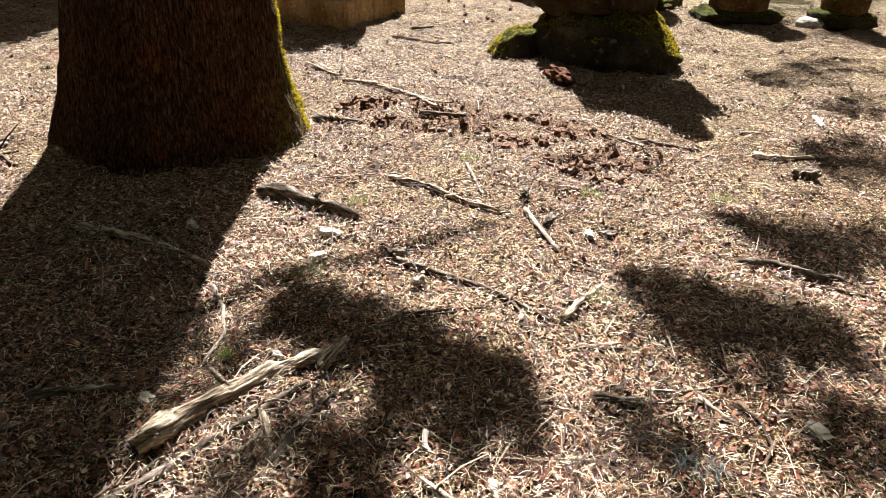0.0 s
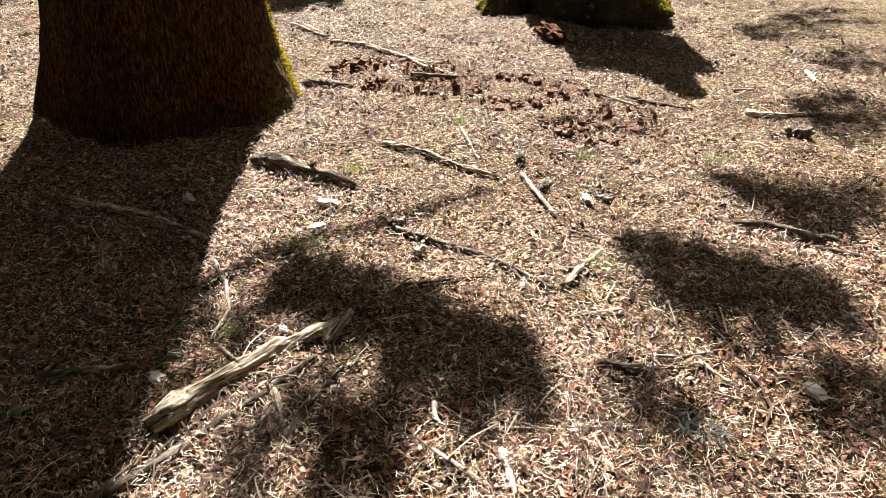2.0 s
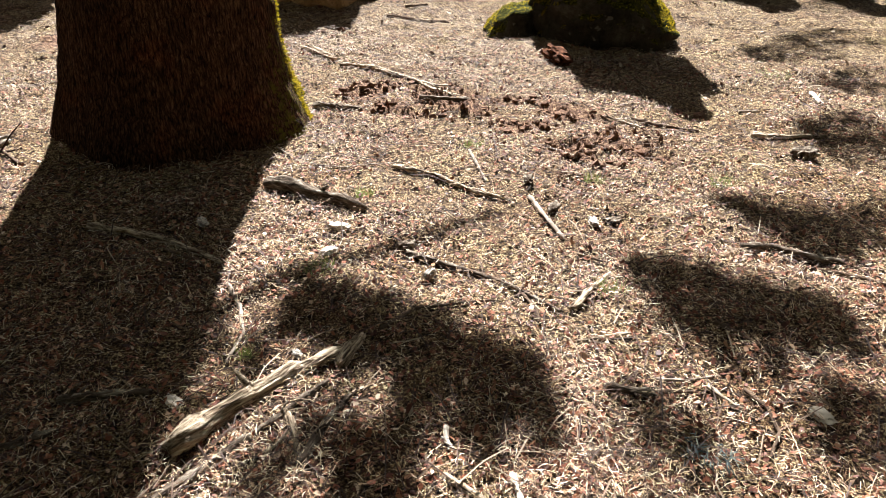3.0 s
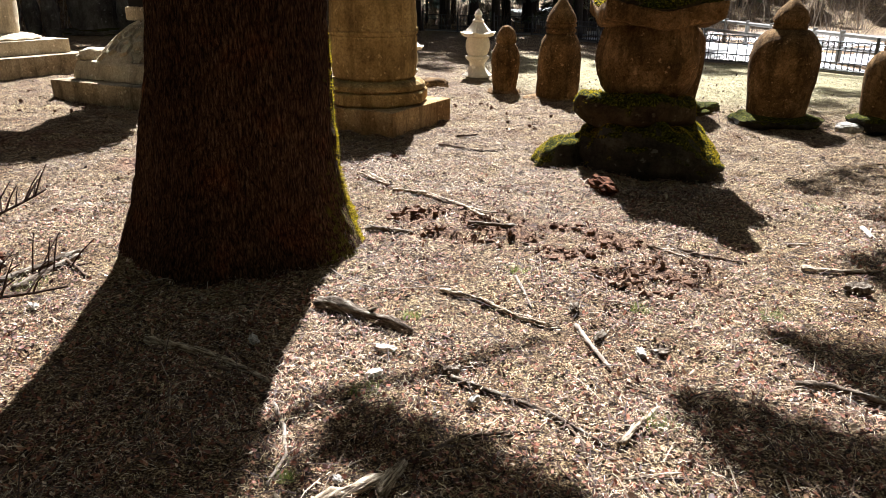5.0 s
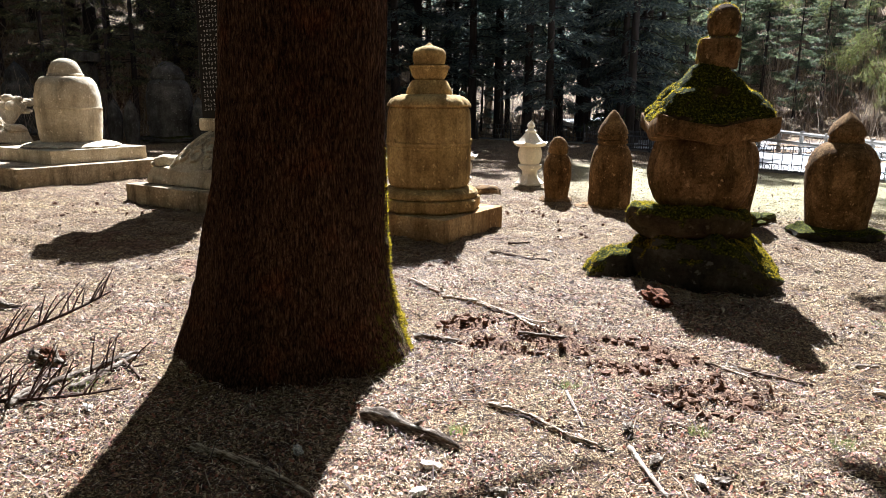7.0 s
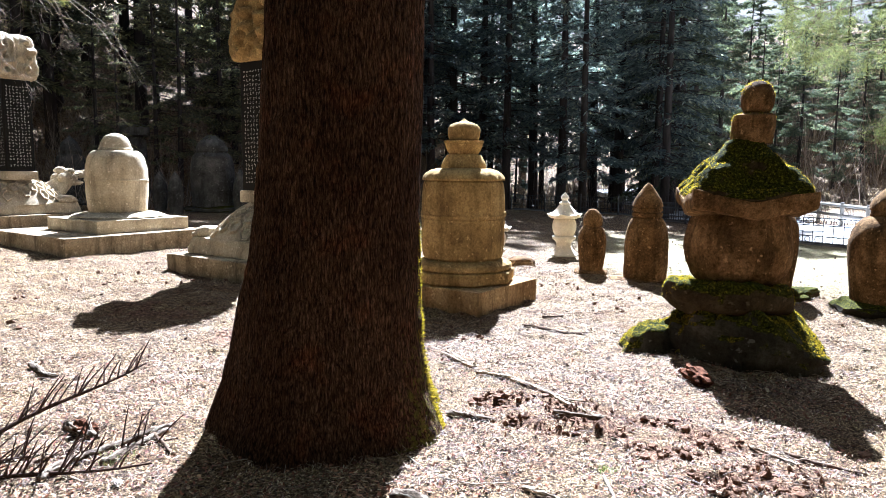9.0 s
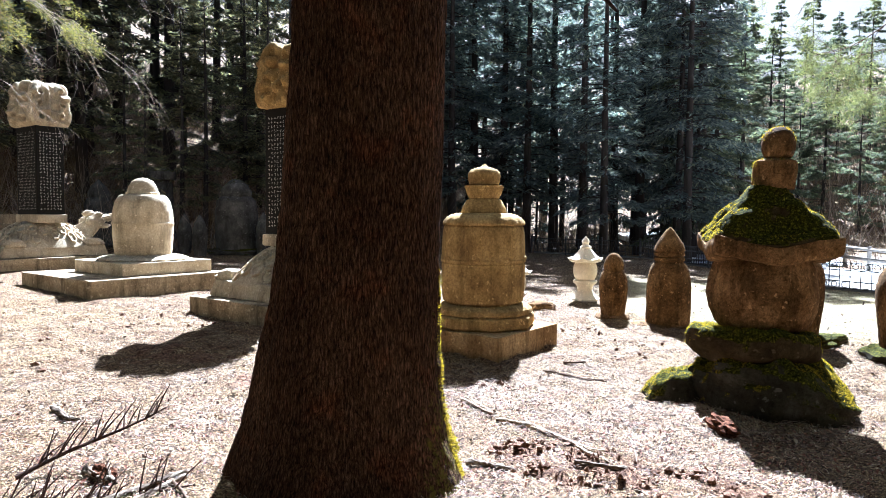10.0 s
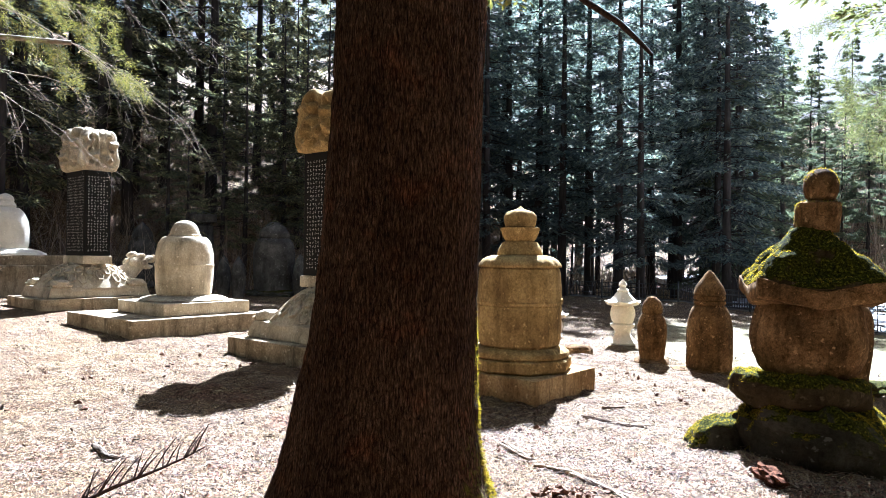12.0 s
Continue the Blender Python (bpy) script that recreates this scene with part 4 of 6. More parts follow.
loose_stone(-0.66, 10.9, 0.44, 0.34, 0.20, M_BROWN, "flat squared stone lying behind the bell stupa", 10, 1.2)
loose_stone(2.72, 8.75, 0.20, 0.55, 0.14, M_MOSSY, "split mossy stone slab lying on the grass", -25, 2.2)
loose_stone(2.95, 8.95, 0.18, 0.5, 0.13, M_MOSSY, "split mossy stone slab lying on the grass", -35, 3.2)
loose_stone(4.05, 7.65, 0.30, 0.24, 0.14, M_PEBBLE, "pale rough stone beside the mossy base", 15, 4.2)

# ---------------------------------------------------------------- the big fir
def big_fir():
    s = thing("fir_tree", -1.36, 3.84, "huge reddish-brown fir trunk with furrowed bark and mossy foot", "tree", 0, sink=0.0, z=0.0)
    prof = [(-0.15, 0.80, 0.0), (0.0, 0.685, 0.0), (0.11, 0.645, 0.0), (0.25, 0.605, 0.0), (0.45, 0.572, 0.005), (0.67, 0.54, 0.015), (1.0, 0.503, 0.05), (1.25, 0.48, 0.07), (1.8, 0.462, 0.11), (2.4, 0.452, 0.14), (3.0, 0.45, 0.165), (4.0, 0.43, 0.2), (8.0, 0.36, 0.3), (14.0, 0.25, 0.4), (22.0, 0.06, 0.5)]
    pz, pr, pc = (np.array(c) for c in zip(*prof))
    zs = np.concatenate([np.arange(-0.15, 3.6, 0.022), np.arange(3.6, 22.01, 0.4)])
    segs = 280
    a = np.arange(segs) * 2 * np.pi / segs
    A2, Z2 = np.meshgrid(a, zs)
    r = np.interp(Z2, pz, pr)
    wav = np.zeros_like(r)
    # furrows: vertical plates from noise wrapped round the trunk
    for cell, hz, amp, seed in ((0.050, 0.26, 0.022, 21), (0.022, 0.085, 0.017, 22), (0.16, 0.9, 0.022, 23)):
        u = A2 * 0.5 + 0.03 * np.sin(Z2 * 2.3)
        n1 = lattice_noise(u / cell, Z2 / hz, 1.0, seed)
        n2 = lattice_noise((u - np.pi) / cell, Z2 / hz, 1.0, seed)
        bl = smooth(5.6, 6.28, A2)
        nn = n1 * (1 - bl) + n2 * bl
        wav = wav + amp * (nn if cell > 0.1 else -np.abs(nn) * 1.6)
    # roots spread at the foot
    foot = smooth(0.55, -0.05, Z2)
    wav = wav + foot * (0.03 * np.cos(3 * A2 + 0.6) + 0.025 * np.cos(5 * A2 + 1.9)) + 0.012 * np.cos(4 * A2 + Z2)
    root = smooth(0.5, 0.0, Z2) * (np.exp(-((A2 - 0.68) / 0.20) ** 2) * 0.10 - np.exp(-((A2 - 0.38) / 0.09) ** 2) * 0.05) - smooth(1.4, 0.3, Z2) * np.exp(-((A2 - 0.36) / 0.07) ** 2) * 0.025
    r = r + wav + root
    x = r * np.cos(A2) + np.interp(Z2, pz, pc)
    y = r * np.sin(A2)
    v = np.stack([x, y, Z2], -1).reshape(-1, 3)
    n = len(zs)
    i, j = np.meshgrid(np.arange(n - 1), np.arange(segs), indexing="ij")
    jj = (j + 1) % segs
    f = np.stack([i * segs + j, i * segs + jj, (i + 1) * segs + jj, (i + 1) * segs + j], -1).reshape(-1, 4)
    me = bpy.data.meshes.new("trunk")
    me.from_pydata(v.tolist(), [], f.tolist())
    me.polygons.foreach_set("use_smooth", [True] * len(me.polygons))
    me.materials.append(M_BARK)
    tr = new("trunk", me)
    tr.parent = s
    # moss cushions climb the sunny flank of the foot
    rng = np.random.RandomState(8)
    ang, hgt = rng.uniform(-0.12, 0.8, 16000), 1.35 * rng.rand(16000) ** 1.5
    keep = lattice_noise(ang * 3, hgt, 0.22, 46) + 0.6 * lattice_noise(ang * 3, hgt, 0.07, 47) + 0.22 * (1 - hgt) > 0.17
    ang, hgt = ang[keep], hgt[keep]
    row, col = np.clip(((hgt + 0.15) / 0.022).astype(int), 0, n - 1), (ang / (2 * np.pi) * segs).astype(int) % segs
    p = v[row * segs + col] + rng.randn(len(ang), 3) * np.array([0.004, 0.004, 0.012])
    d = np.stack([np.cos(ang), np.sin(ang), np.full(len(ang), 0.3)], -1) + rng.randn(len(ang), 3) * 0.5
    d *= (rng.uniform(0.007, 0.018, len(ang)) / np.linalg.norm(d, axis=1))[:, None]
    w = np.cross(d, rng.randn(len(ang), 3))
    w *= (0.0018 / np.linalg.norm(w, axis=1))[:, None]
    tagged(quads_mesh("moss", np.stack([p - w, p + w, p + d + w * 0.5, p + d - w * 0.5], 1).reshape(-1, 3), M_MOSS, s), "yellow-green moss on the foot of the trunk", kind="stuff")
    return s


FIR = big_fir()


def needle_spray(rng, tip_from, tip_to, width, count, droop=0.3, leaf=(0.12, 0.022)):
    """Flat twiglets on both sides of a bough, as slim leaf quads."""
    p0, p1 = np.array(tip_from), np.array(tip_to)
    d = p1 - p0
    L = np.linalg.norm(d)
    d = d / L
    side = np.cross(d, (0, 0, 1.0))
    side = side / (np.linalg.norm(side) + 1e-6)
    t = rng.rand(count) ** 0.8
    base = p0 + t[:, None] * (p1 - p0)
    sg = np.where(rng.rand(count) < 0.5, -1.0, 1.0)
    reach = width * (1.05 - t) ** 0.6 * rng.rand(count)
    base = base + side * (sg * reach)[:, None] + d * (reach * 0.55)[:, None]
    base[:, 2] -= droop * reach + 0.05 * L * t * t + 0.04 * rng.randn(count)
    ang = sg * (0.9 + 0.4 * rng.randn(count))
    ax = d * np.cos(ang)[:, None] + side * np.sin(ang)[:, None]
    ax[:, 2] += -droop * 0.5 + 0.35 * rng.randn(count)
    ax /= np.linalg.norm(ax, axis=1)[:, None]
    w = np.cross(ax, np.stack([0.5 * rng.randn(count), 0.5 * rng.randn(count), np.ones(count)], -1))
    w /= np.linalg.norm(w, axis=1)[:, None]
    l = leaf[0] * (0.6 + 0.8 * rng.rand(count))[:, None]
    h = leaf[1] * (0.6 + 0.8 * rng.rand(count))[:, None]
    return np.stack([base - w * h * 0.35, base + ax * l * 0.5 - w * h, base + ax * l, base + ax * l * 0.5 + w * h], 1).reshape(-1, 3)


def join_tubes(name, list_of, material, parent, segs=5):
    """Several tapered limbs in one mesh."""
    V2, F2 = [], []
    for pts, rad in list_of:
        pts = [Vector(p) for p in pts]
        o = len(V2)
        for i, p in enumerate(pts):
            d = (pts[min(i + 1, len(pts) - 1)] - pts[max(i - 1, 0)]).normalized()
            a = d.cross(Vector((0.3, 0.2, 0.93)))
            a = (a if a.length > 0.05 else d.cross(Vector((1, 0, 0)))).normalized()
            b = d.cross(a)
            V2 += [tuple(p + (a * math.cos(q) + b * math.sin(q)) * rad[i]) for q in (2 * math.pi * k / segs for k in range(segs))]
        for i in range(len(pts) - 1):
            for k in range(segs):
                m = (k + 1) % segs
                F2.append((o + i * segs + k, o + i * segs + m, o + (i + 1) * segs + m, o + (i + 1) * segs + k))
    me = bpy.data.meshes.new(name)
    me.from_pydata(V2, [], F2)
    me.polygons.foreach_set("use_smooth", [True] * len(me.polygons))
    me.materials.append(material)
    ob = new(name, me)
    ob.parent = parent
    return ob


# unseen boughs added to the big fir to cast dapples on the floor: where each bough ends (trunk space), and its half
# width
def fir_boughs():
    rng = np.random.RandomState(5)
    limbs, leaves = [], []
    def bough(gx, gy, h, wid, length=1.1, count=420):
        ex, ey = gx + 1.36 + h * math.tan(SUN_AZ) - 0.10, gy + h - 3.84
        e = np.array([ex, ey, h])
        root = np.array([0.2, 0.0, h + 0.5])
        d = (e - root) / np.linalg.norm(e - root)
        limbs.append(([tuple(root), tuple(root + (e - root) * 0.5 + np.array([0, 0, 0.12])), tuple(e + d * length * 0.5)], [0.03, 0.014, 0.004]))
        leaves.append(needle_spray(rng, e - d * length * 0.6, e + d * length * 0.6, wid, count, 0.25))
    for gx, gy, h, wid, length, count in ((-0.30, 1.95, 5.1, 0.10, 0.24, 150), (-0.19, 1.86, 5.2, 0.12, 0.26, 190), (-0.05, 1.80, 5.3, 0.11, 0.24, 170), (0.05, 1.74, 5.3, 0.10, 0.22, 150), (0.13, 1.62, 5.4, 0.12, 0.26, 170),
                                          (0.28, 1.55, 5.5, 0.09, 0.24, 130), (0.30, 1.42, 5.6, 0.10, 0.24, 120), (0.10, 1.50, 5.5, 0.10, 0.22, 80), (-0.06, 1.24, 5.8, 0.06, 0.18, 60),
                                          (0.88, 2.15, 5.1, 0.06, 0.22, 80), (0.99, 2.06, 5.2, 0.07, 0.24, 120), (1.12, 1.98, 5.2, 0.07, 0.24, 140), (1.24, 1.92, 5.3, 0.06, 0.24, 130), (1.36, 1.84, 5.3, 0.05, 0.22, 90),
                                          (0.94, 1.86, 5.3, 0.08, 0.22, 80), (1.10, 1.80, 5.4, 0.09, 0.26, 90), (0.70, 1.34, 6.3, 0.06, 0.26, 40), (-0.24, 1.14, 5.8, 0.18, 0.36, 65), (-0.55, 1.66, 5.4, 0.14, 0.30, 45), (-0.10, 1.40, 5.7, 0.16, 0.30, 45), (1.22, 1.33, 6.4, 0.10, 0.30, 100)):
        bough(gx + 0.04, gy - 0.08, h, wid * 0.75, length * 0.9, count)
    for k in range(170):                             # the high crown, out of sight, thickened to hold back light from overhead
        z = rng.uniform(8.5, 21)
        a = rng.uniform(0, 6.28)
        L = (22.5 - z) * 0.24 + 0.5
        c = np.array([0.35, 0, z])
        e = c + np.array([math.cos(a) * L, math.sin(a) * L, -0.25 * L])
        limbs.append(([tuple(c), tuple((c + e) / 2 + np.array([0, 0, 0.15])), tuple(e)], [0.04, 0.025, 0.006]))
        leaves.append(needle_spray(rng, c + (e - c) * 0.2, e, 0.45 * L * 0.7, 170, 0.25, (0.3, 0.07)))
    # the broken drooping bough and the green tuft that hang into view beside the trunk
    o = Vector((1.36, -3.84, 0))
    pts = [Vector(p) + o for p in ((-1.15, 4.2, 4.75), (-1.05, 5.2, 4.6), (-0.85, 6.15, 4.2), (-0.62, 6.2, 4.02), (-0.34, 6.09, 3.72), (-0.05, 6.0, 3.48), (0.12, 5.93, 3.28), (0.214, 5.86, 3.15))]
    tagged(join_tubes("broken_bough", [([tuple(p) for p in pts], [0.05, 0.045, 0.036, 0.032, 0.028, 0.025, 0.021, 0.014])], M_LIMB, FIR, 9), "drooping reddish bough broken off short")
    tagged(join_tubes("limb", limbs, M_LIMB, FIR, 7), kind="stuff")
    tagged(quads_mesh("crown", np.concatenate(leaves), M_FIR_HAZED, FIR), kind="stuff")
    tuft = [needle_spray(rng, np.array([0.36, 0.9, 3.62]), np.array([0.36 + rng.uniform(-.05, .45), 0.9 + rng.uniform(0.1, 0.5), 3.42]), 0.14, 90, 0.3, (0.06, 0.012)) for _ in range(5)]
    tagged(quads_mesh("green_tuft", np.concatenate(tuft), M_PINE, FIR), "bright green needle tuft", kind="stuff")


fir_boughs()

# ---------------------------------------------------------------- forest
def make_fir(seed, height, radius, first, density, spread, green=None):
    """One forest fir: trunk, whorled drooping limbs and a crown of slim needle sprays."""
    rng = np.random.RandomState(seed)
    s = new("fir_tree")
    zs = np.linspace(-0.6, height, 14)
    bend = rng.uniform(-0.15, 0.15, 2)
    pts = [(bend[0] * math.sin(z / height * 3), bend[1] * math.sin(z / height * 2.4), z) for z in zs]
    join_tubes("trunk", [(pts, [radius * (1.25 if z < 0.3 else 1.0) * (1 - 0.93 * max(z, 0) / height) for z in zs])], M_FARTRUNK, s, 12)
    limbs, leaves = [], []
    z = first
    while z < height * 0.985:
        frac = (z - first) / (height - first)
        L0 = spread * (1 - frac) ** 0.8 + 0.25
        if z < first + 3:
            L0 *= 0.7
        for _ in range(rng.randint(2, 5)):
            if rng.rand() < 0.1:
                continue
            a = rng.uniform(0, 6.283)
            L = L0 * rng.uniform(0.55, 1.1)
            c = np.array([0, 0, z + rng.uniform(-.2, .2)])
            drop = rng.uniform(0.1, 0.42) - 0.2 * frac
            e = c + np.array([math.cos(a) * L, math.sin(a) * L, -drop * L])
            limbs.append(([tuple(c), tuple((c + e) / 2 + np.array([0, 0, 0.07 * L])), tuple(e)], [0.035, 0.022, 0.006]))
            leaves.append(needle_spray(rng, c + (e - c) * 0.22, e, 0.36 * L, int(density * 3.5 * (0.5 + L)), 0.35, (0.27, 0.038)))
        z += rng.uniform(0.35, 0.7)
    tagged(join_tubes("limb", limbs, M_FARTRUNK, s, 3), kind="stuff")
    tagged(quads_mesh("crown", np.concatenate(leaves), green or M_FIR_HAZED, s), kind="stuff")
    return s


def plant_forest():
    rng = random.Random(11)
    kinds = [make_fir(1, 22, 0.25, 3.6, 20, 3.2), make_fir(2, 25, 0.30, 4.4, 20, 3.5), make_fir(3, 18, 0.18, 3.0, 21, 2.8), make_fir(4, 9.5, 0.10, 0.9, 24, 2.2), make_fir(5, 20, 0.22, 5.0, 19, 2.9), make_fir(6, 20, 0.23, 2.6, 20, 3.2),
             make_fir(7, 20, 0.22, 3.0, 20, 2.8, M_FIRWARM), make_fir(8, 10, 0.10, 0.9, 24, 2.3, M_FIRWARM), make_fir(9, 17, 0.20, 1.6, 30, 3.9, M_FIRFAR)]
    HEIGHTS = (22, 25, 18, 9.5, 20, 20, 20, 10, 17)
    for k in kinds:
        tagged(k, "tall dark green fir of the wood with bare lower trunk", "tree", "firs of the wood")
    for k in (kinds[3], kinds[7]):
        tagged(k, "young dark green fir with branches almost to the ground", "tree", "firs of the wood")
    used = [False] * len(kinds)
    def put(x, y, k, sc=1.0):
        z0 = gz(x, y)
        if y > 14 and -17 < x < 4:                   # nothing here stands tall enough to shade the clearing
            sc = min(sc, max((y - 12.5 - z0) / HEIGHTS[k], 0.3))
        m = pose(x, y, z0 - 0.1, 0, 0, rng.uniform(0, 360))
        ob = kinds[k]
        if not used[k]:
            used[k] = True
            ob.matrix_basis = m @ Matrix.Scale(sc, 4)
        else:
            c = copy_thing(ob, m)
            c.matrix_basis = m @ Matrix.Scale(sc, 4)
    # bearing (degrees left of +y), distance, kind, size
    rows = []
    for b in np.arange(15, 60, 2.2):
        d0 = 28 + 2.5 * math.sin(b * 0.9) - 0.12 * (b - 15) + (4.5 if b > 38 else 0)
        rows.append((b + rng.uniform(-.6, .6), d0 + rng.uniform(-3, 2), rng.choice((6, 6, 6, 4)), rng.uniform(0.85, 1.1)))
        rows.append((b + rng.uniform(-.8, .8), d0 + rng.uniform(4, 9), rng.choice((0, 6, 6, 6)), rng.uniform(0.9, 1.15)))
        if rng.random() < 0.3:
            rows.append((b + rng.uniform(-.8, .8), d0 + rng.uniform(1, 9), 7, rng.uniform(0.6, 1.0)))
    for b in np.arange(-8, 15, 2.1):
        d0 = 31 + 2.0 * math.sin(b)
        rows.append((b + rng.uniform(-.5, .5), d0 + rng.uniform(-2, 2), rng.choice((0, 1, 2, 5, 5)), rng.uniform(0.85, 1.05)))
        rows.append((b + rng.uniform(-.8, .8), d0 + rng.uniform(4, 11), rng.choice((1, 2, 5)), rng.uniform(0.9, 1.1)))
        for _ in range(rng.choice((0, 0, 1))):
            rows.append((b + rng.uniform(-.8, .8), d0 + rng.uniform(8, 14), 3, rng.uniform(0.7, 1.1)))
    for b in np.arange(-6, 58, 2.3):                 # the depth of the wood
        rows.append((b + rng.uniform(-.8, .8), 46 + rng.uniform(-4, 10), rng.choice((0, 1, 5) if b < 16 else (0, 1, 6)), rng.uniform(1.0, 1.25)))
    for b in np.arange(-27, -7, 1.9):                # lower wood beyond the road
        far = 44 + 0.8 * (-8 - b)
        rows.append((b + rng.uniform(-.6, .6), far + rng.uniform(-3, 3), 8, rng.uniform(0.5, 0.68)))
        rows.append((b + rng.uniform(-.6, .6), far + rng.uniform(9, 16), 8, rng.uniform(0.62, 0.85)))
        rows.append((b + rng.uniform(-.6, .6), far + rng.uniform(20, 34), 8, rng.uniform(0.75, 1.0)))
    rows += [(-8.2, 33, 8, 0.82), (-9.6, 37, 8, 0.86), (-6.9, 31, 5, 0.8), (-11.5, 42, 8, 0.8)]
    for k, b in enumerate(np.arange(72, 290, 8.0)):  # tall wood behind and beside the camera, unseen: added to block sky light
        rows.append((b + rng.uniform(-2, 2), rng.uniform(8.0, 10.0) + (2.5 if b < 100 or b > 260 else 0), (0, 1, 5, 6)[k % 4], rng.uniform(0.95, 1.15)))
        rows.append((b + 4 + rng.uniform(-2, 2), rng.uniform(13, 17), (1, 0, 4, 2)[k % 4], rng.uniform(0.95, 1.2)))
    for k in range(8):
        rows.append((95 + 22 * k, 20, k, 1.0))
    for b, d, k, sc in rows:
        put(-d * math.sin(radians(b)), d * math.cos(radians(b)), k, sc)


plant_forest()

# ---------------------------------------------------------------- fence, road and rail
def fence():
    s = thing("iron_fence", 4.7, 15.4, "low black iron fence with ring ornaments along the clearing", "fence", z=0.0)
    o = s.matrix_basis.translation
    line = [Vector((x, y, 0)) for x, y in zip(FENCE_X[1:], FENCE_Y[1:])]
    bar_bm = bmesh.new()
    bmesh.ops.create_cube(bar_bm, size=1)
    for v in bar_bm.verts:
        v.co = Vector((v.co.x * 0.014, v.co.y * 0.014, (v.co.z + 0.5) * 0.52))
    bar_me = bpy.data.meshes.new("bar")
    bar_bm.to_mesh(bar_me)
    bar_bm.free()
    bar_me.materials.append(M_IRON)
    ring_bm = tube([(0.055 * math.cos(a), 0, 0.055 * math.sin(a)) for a in (2 * math.pi * k / 10 for k in range(11))], [0.008] * 11, 4)
    ring_me = bpy.data.meshes.new("ring")
    ring_bm.to_mesh(ring_me)
    ring_bm.free()
    ring_me.materials.append(M_IRON)
    post_bm = block(0.05, 0.05, 0.68, 0, 0.006, 0, 0)
    post_me = bpy.data.meshes.new("post")
    post_bm.to_mesh(post_me)
    post_bm.free()
    post_me.materials.append(M_IRON)
    def add(name, me, p, a):
        ob = new(name, me)
        ob.parent = s
        ob.matrix_basis = Matrix.Translation(p - o) @ pose(0, 0, 0, 0, 0, a)
    for p, q in zip(line, line[1:]):
        L = (q - p).length
        n = max(1, round(L / 1.5))
        a = math.degrees(math.atan2(q.y - p.y, q.x - p.x))
        for k in range(n):
            b0, b1 = p.lerp(q, k / n), p.lerp(q, (k + 1) / n)
            z0 = gz(b0.x, b0.y)
            near = min(b0.y, b1.y) < 21 and b0.x < 9
            add("post", post_me, Vector((b0.x, b0.y, z0)), a)
            for h in (0.06, 0.20, 0.42, 0.57):
                rail = tube([b0 - o + Vector((0, 0, z0 + h)), b1 - o + Vector((0, 0, gz(b1.x, b1.y) + h))], [0.011, 0.011], 4)
                part("rail", rail, M_IRON, s)
            m = 11
            for i in range(1, m):
                c = b0.lerp(b1, i / m)
                add("bar", bar_me, Vector((c.x, c.y, z0 + 0.06)), a)
            if near:
                for i in range(m):
                    c = b0.lerp(b1, (i + 0.5) / m)
                    for h in (0.13, 0.495):
                        add("ring", ring_me, Vector((c.x, c.y, z0 + h)), a)


fence()


def ribbon(name, pts, width, lift, mat, label, category, kind="structure"):
    bm = bmesh.new()
    prev = None
    for i, p in enumerate(pts):
        d = Vector(pts[min(i + 1, len(pts) - 1)]) - Vector(pts[max(i - 1, 0)])
        nrm = Vector((-d.y, d.x)).normalized()
        cur = [bm.verts.new((p[0] + nrm.x * w, p[1] + nrm.y * w, gz(p[0] + nrm.x * w, p[1] + nrm.y * w) + lift)) for w in np.linspace(-width / 2, width / 2, 5)]
        if prev:
            for k in range(4):
                bm.faces.new((prev[k], cur[k], cur[k + 1], prev[k + 1]))
        prev = cur
    r = bmesh.ops.extrude_face_region(bm, geom=bm.faces[:])
    for v in r["geom"]:
        if isinstance(v, bmesh.types.BMVert):
            v.co.z -= 0.3
    bmesh.ops.recalc_face_normals(bm, faces=bm.faces)
    me = bpy.data.meshes.new(name)
    bm.to_mesh(me)
    bm.free()
    me.materials.append(mat)
    return tagged(new(name, me), label, category, kind=kind)


ribbon("kerb", [(FENCE_X[i] + 0.12, FENCE_Y[i] + 0.22) for i in range(1, 8)], 0.16, 0.06, M_RAIL, "pale concrete kerb at the foot of the fence", "kerb")
ribbon("road", [(13.0, 7.5), (9.6, 13.5), (8.1, 18.0), (7.9, 22.5), (7.2, 29.0), (5.4, 37.0), (3.5, 50.0)], 3.0, 0.03, M_ROAD, "pale sunlit lane with melting snow beyond the fence", "road")


def guard_rail():
    s = thing("guard_rail", 9.0, 22.0, "grey wooden guard rail on the far side of the lane", "guard rail", z=0.0)
    o = s.matrix_basis.translation
    pts = [Vector(p) for p in ((13.5, 9.5, 0), (11.0, 14.5, 0), (9.9, 20.1, 0), (10.0, 25.2, 0), (9.3, 30.0, 0), (7.6, 36.0, 0), (6.0, 43.0, 0))]
    for p, q in zip(pts, pts[1:]):
        n = max(1, round((q - p).length / 1.9))
        for k in range(n):
            a, b = p.lerp(q, k / n), p.lerp(q, (k + 1) / n)
            za, zb = gz(a.x, a.y), gz(b.x, b.y)
            part("post", tube([a - o + Vector((0, 0, za - 0.1)), a - o + Vector((0, 0, za + 0.85))], [0.075, 0.07], 8), M_RAIL, s)
            for h in (0.38, 0.74):
                part("rail", tube([a - o + Vector((0, 0, za + h)), b - o + Vector((0, 0, zb + h))], [0.06, 0.06], 8), M_RAIL, s)


guard_rail()

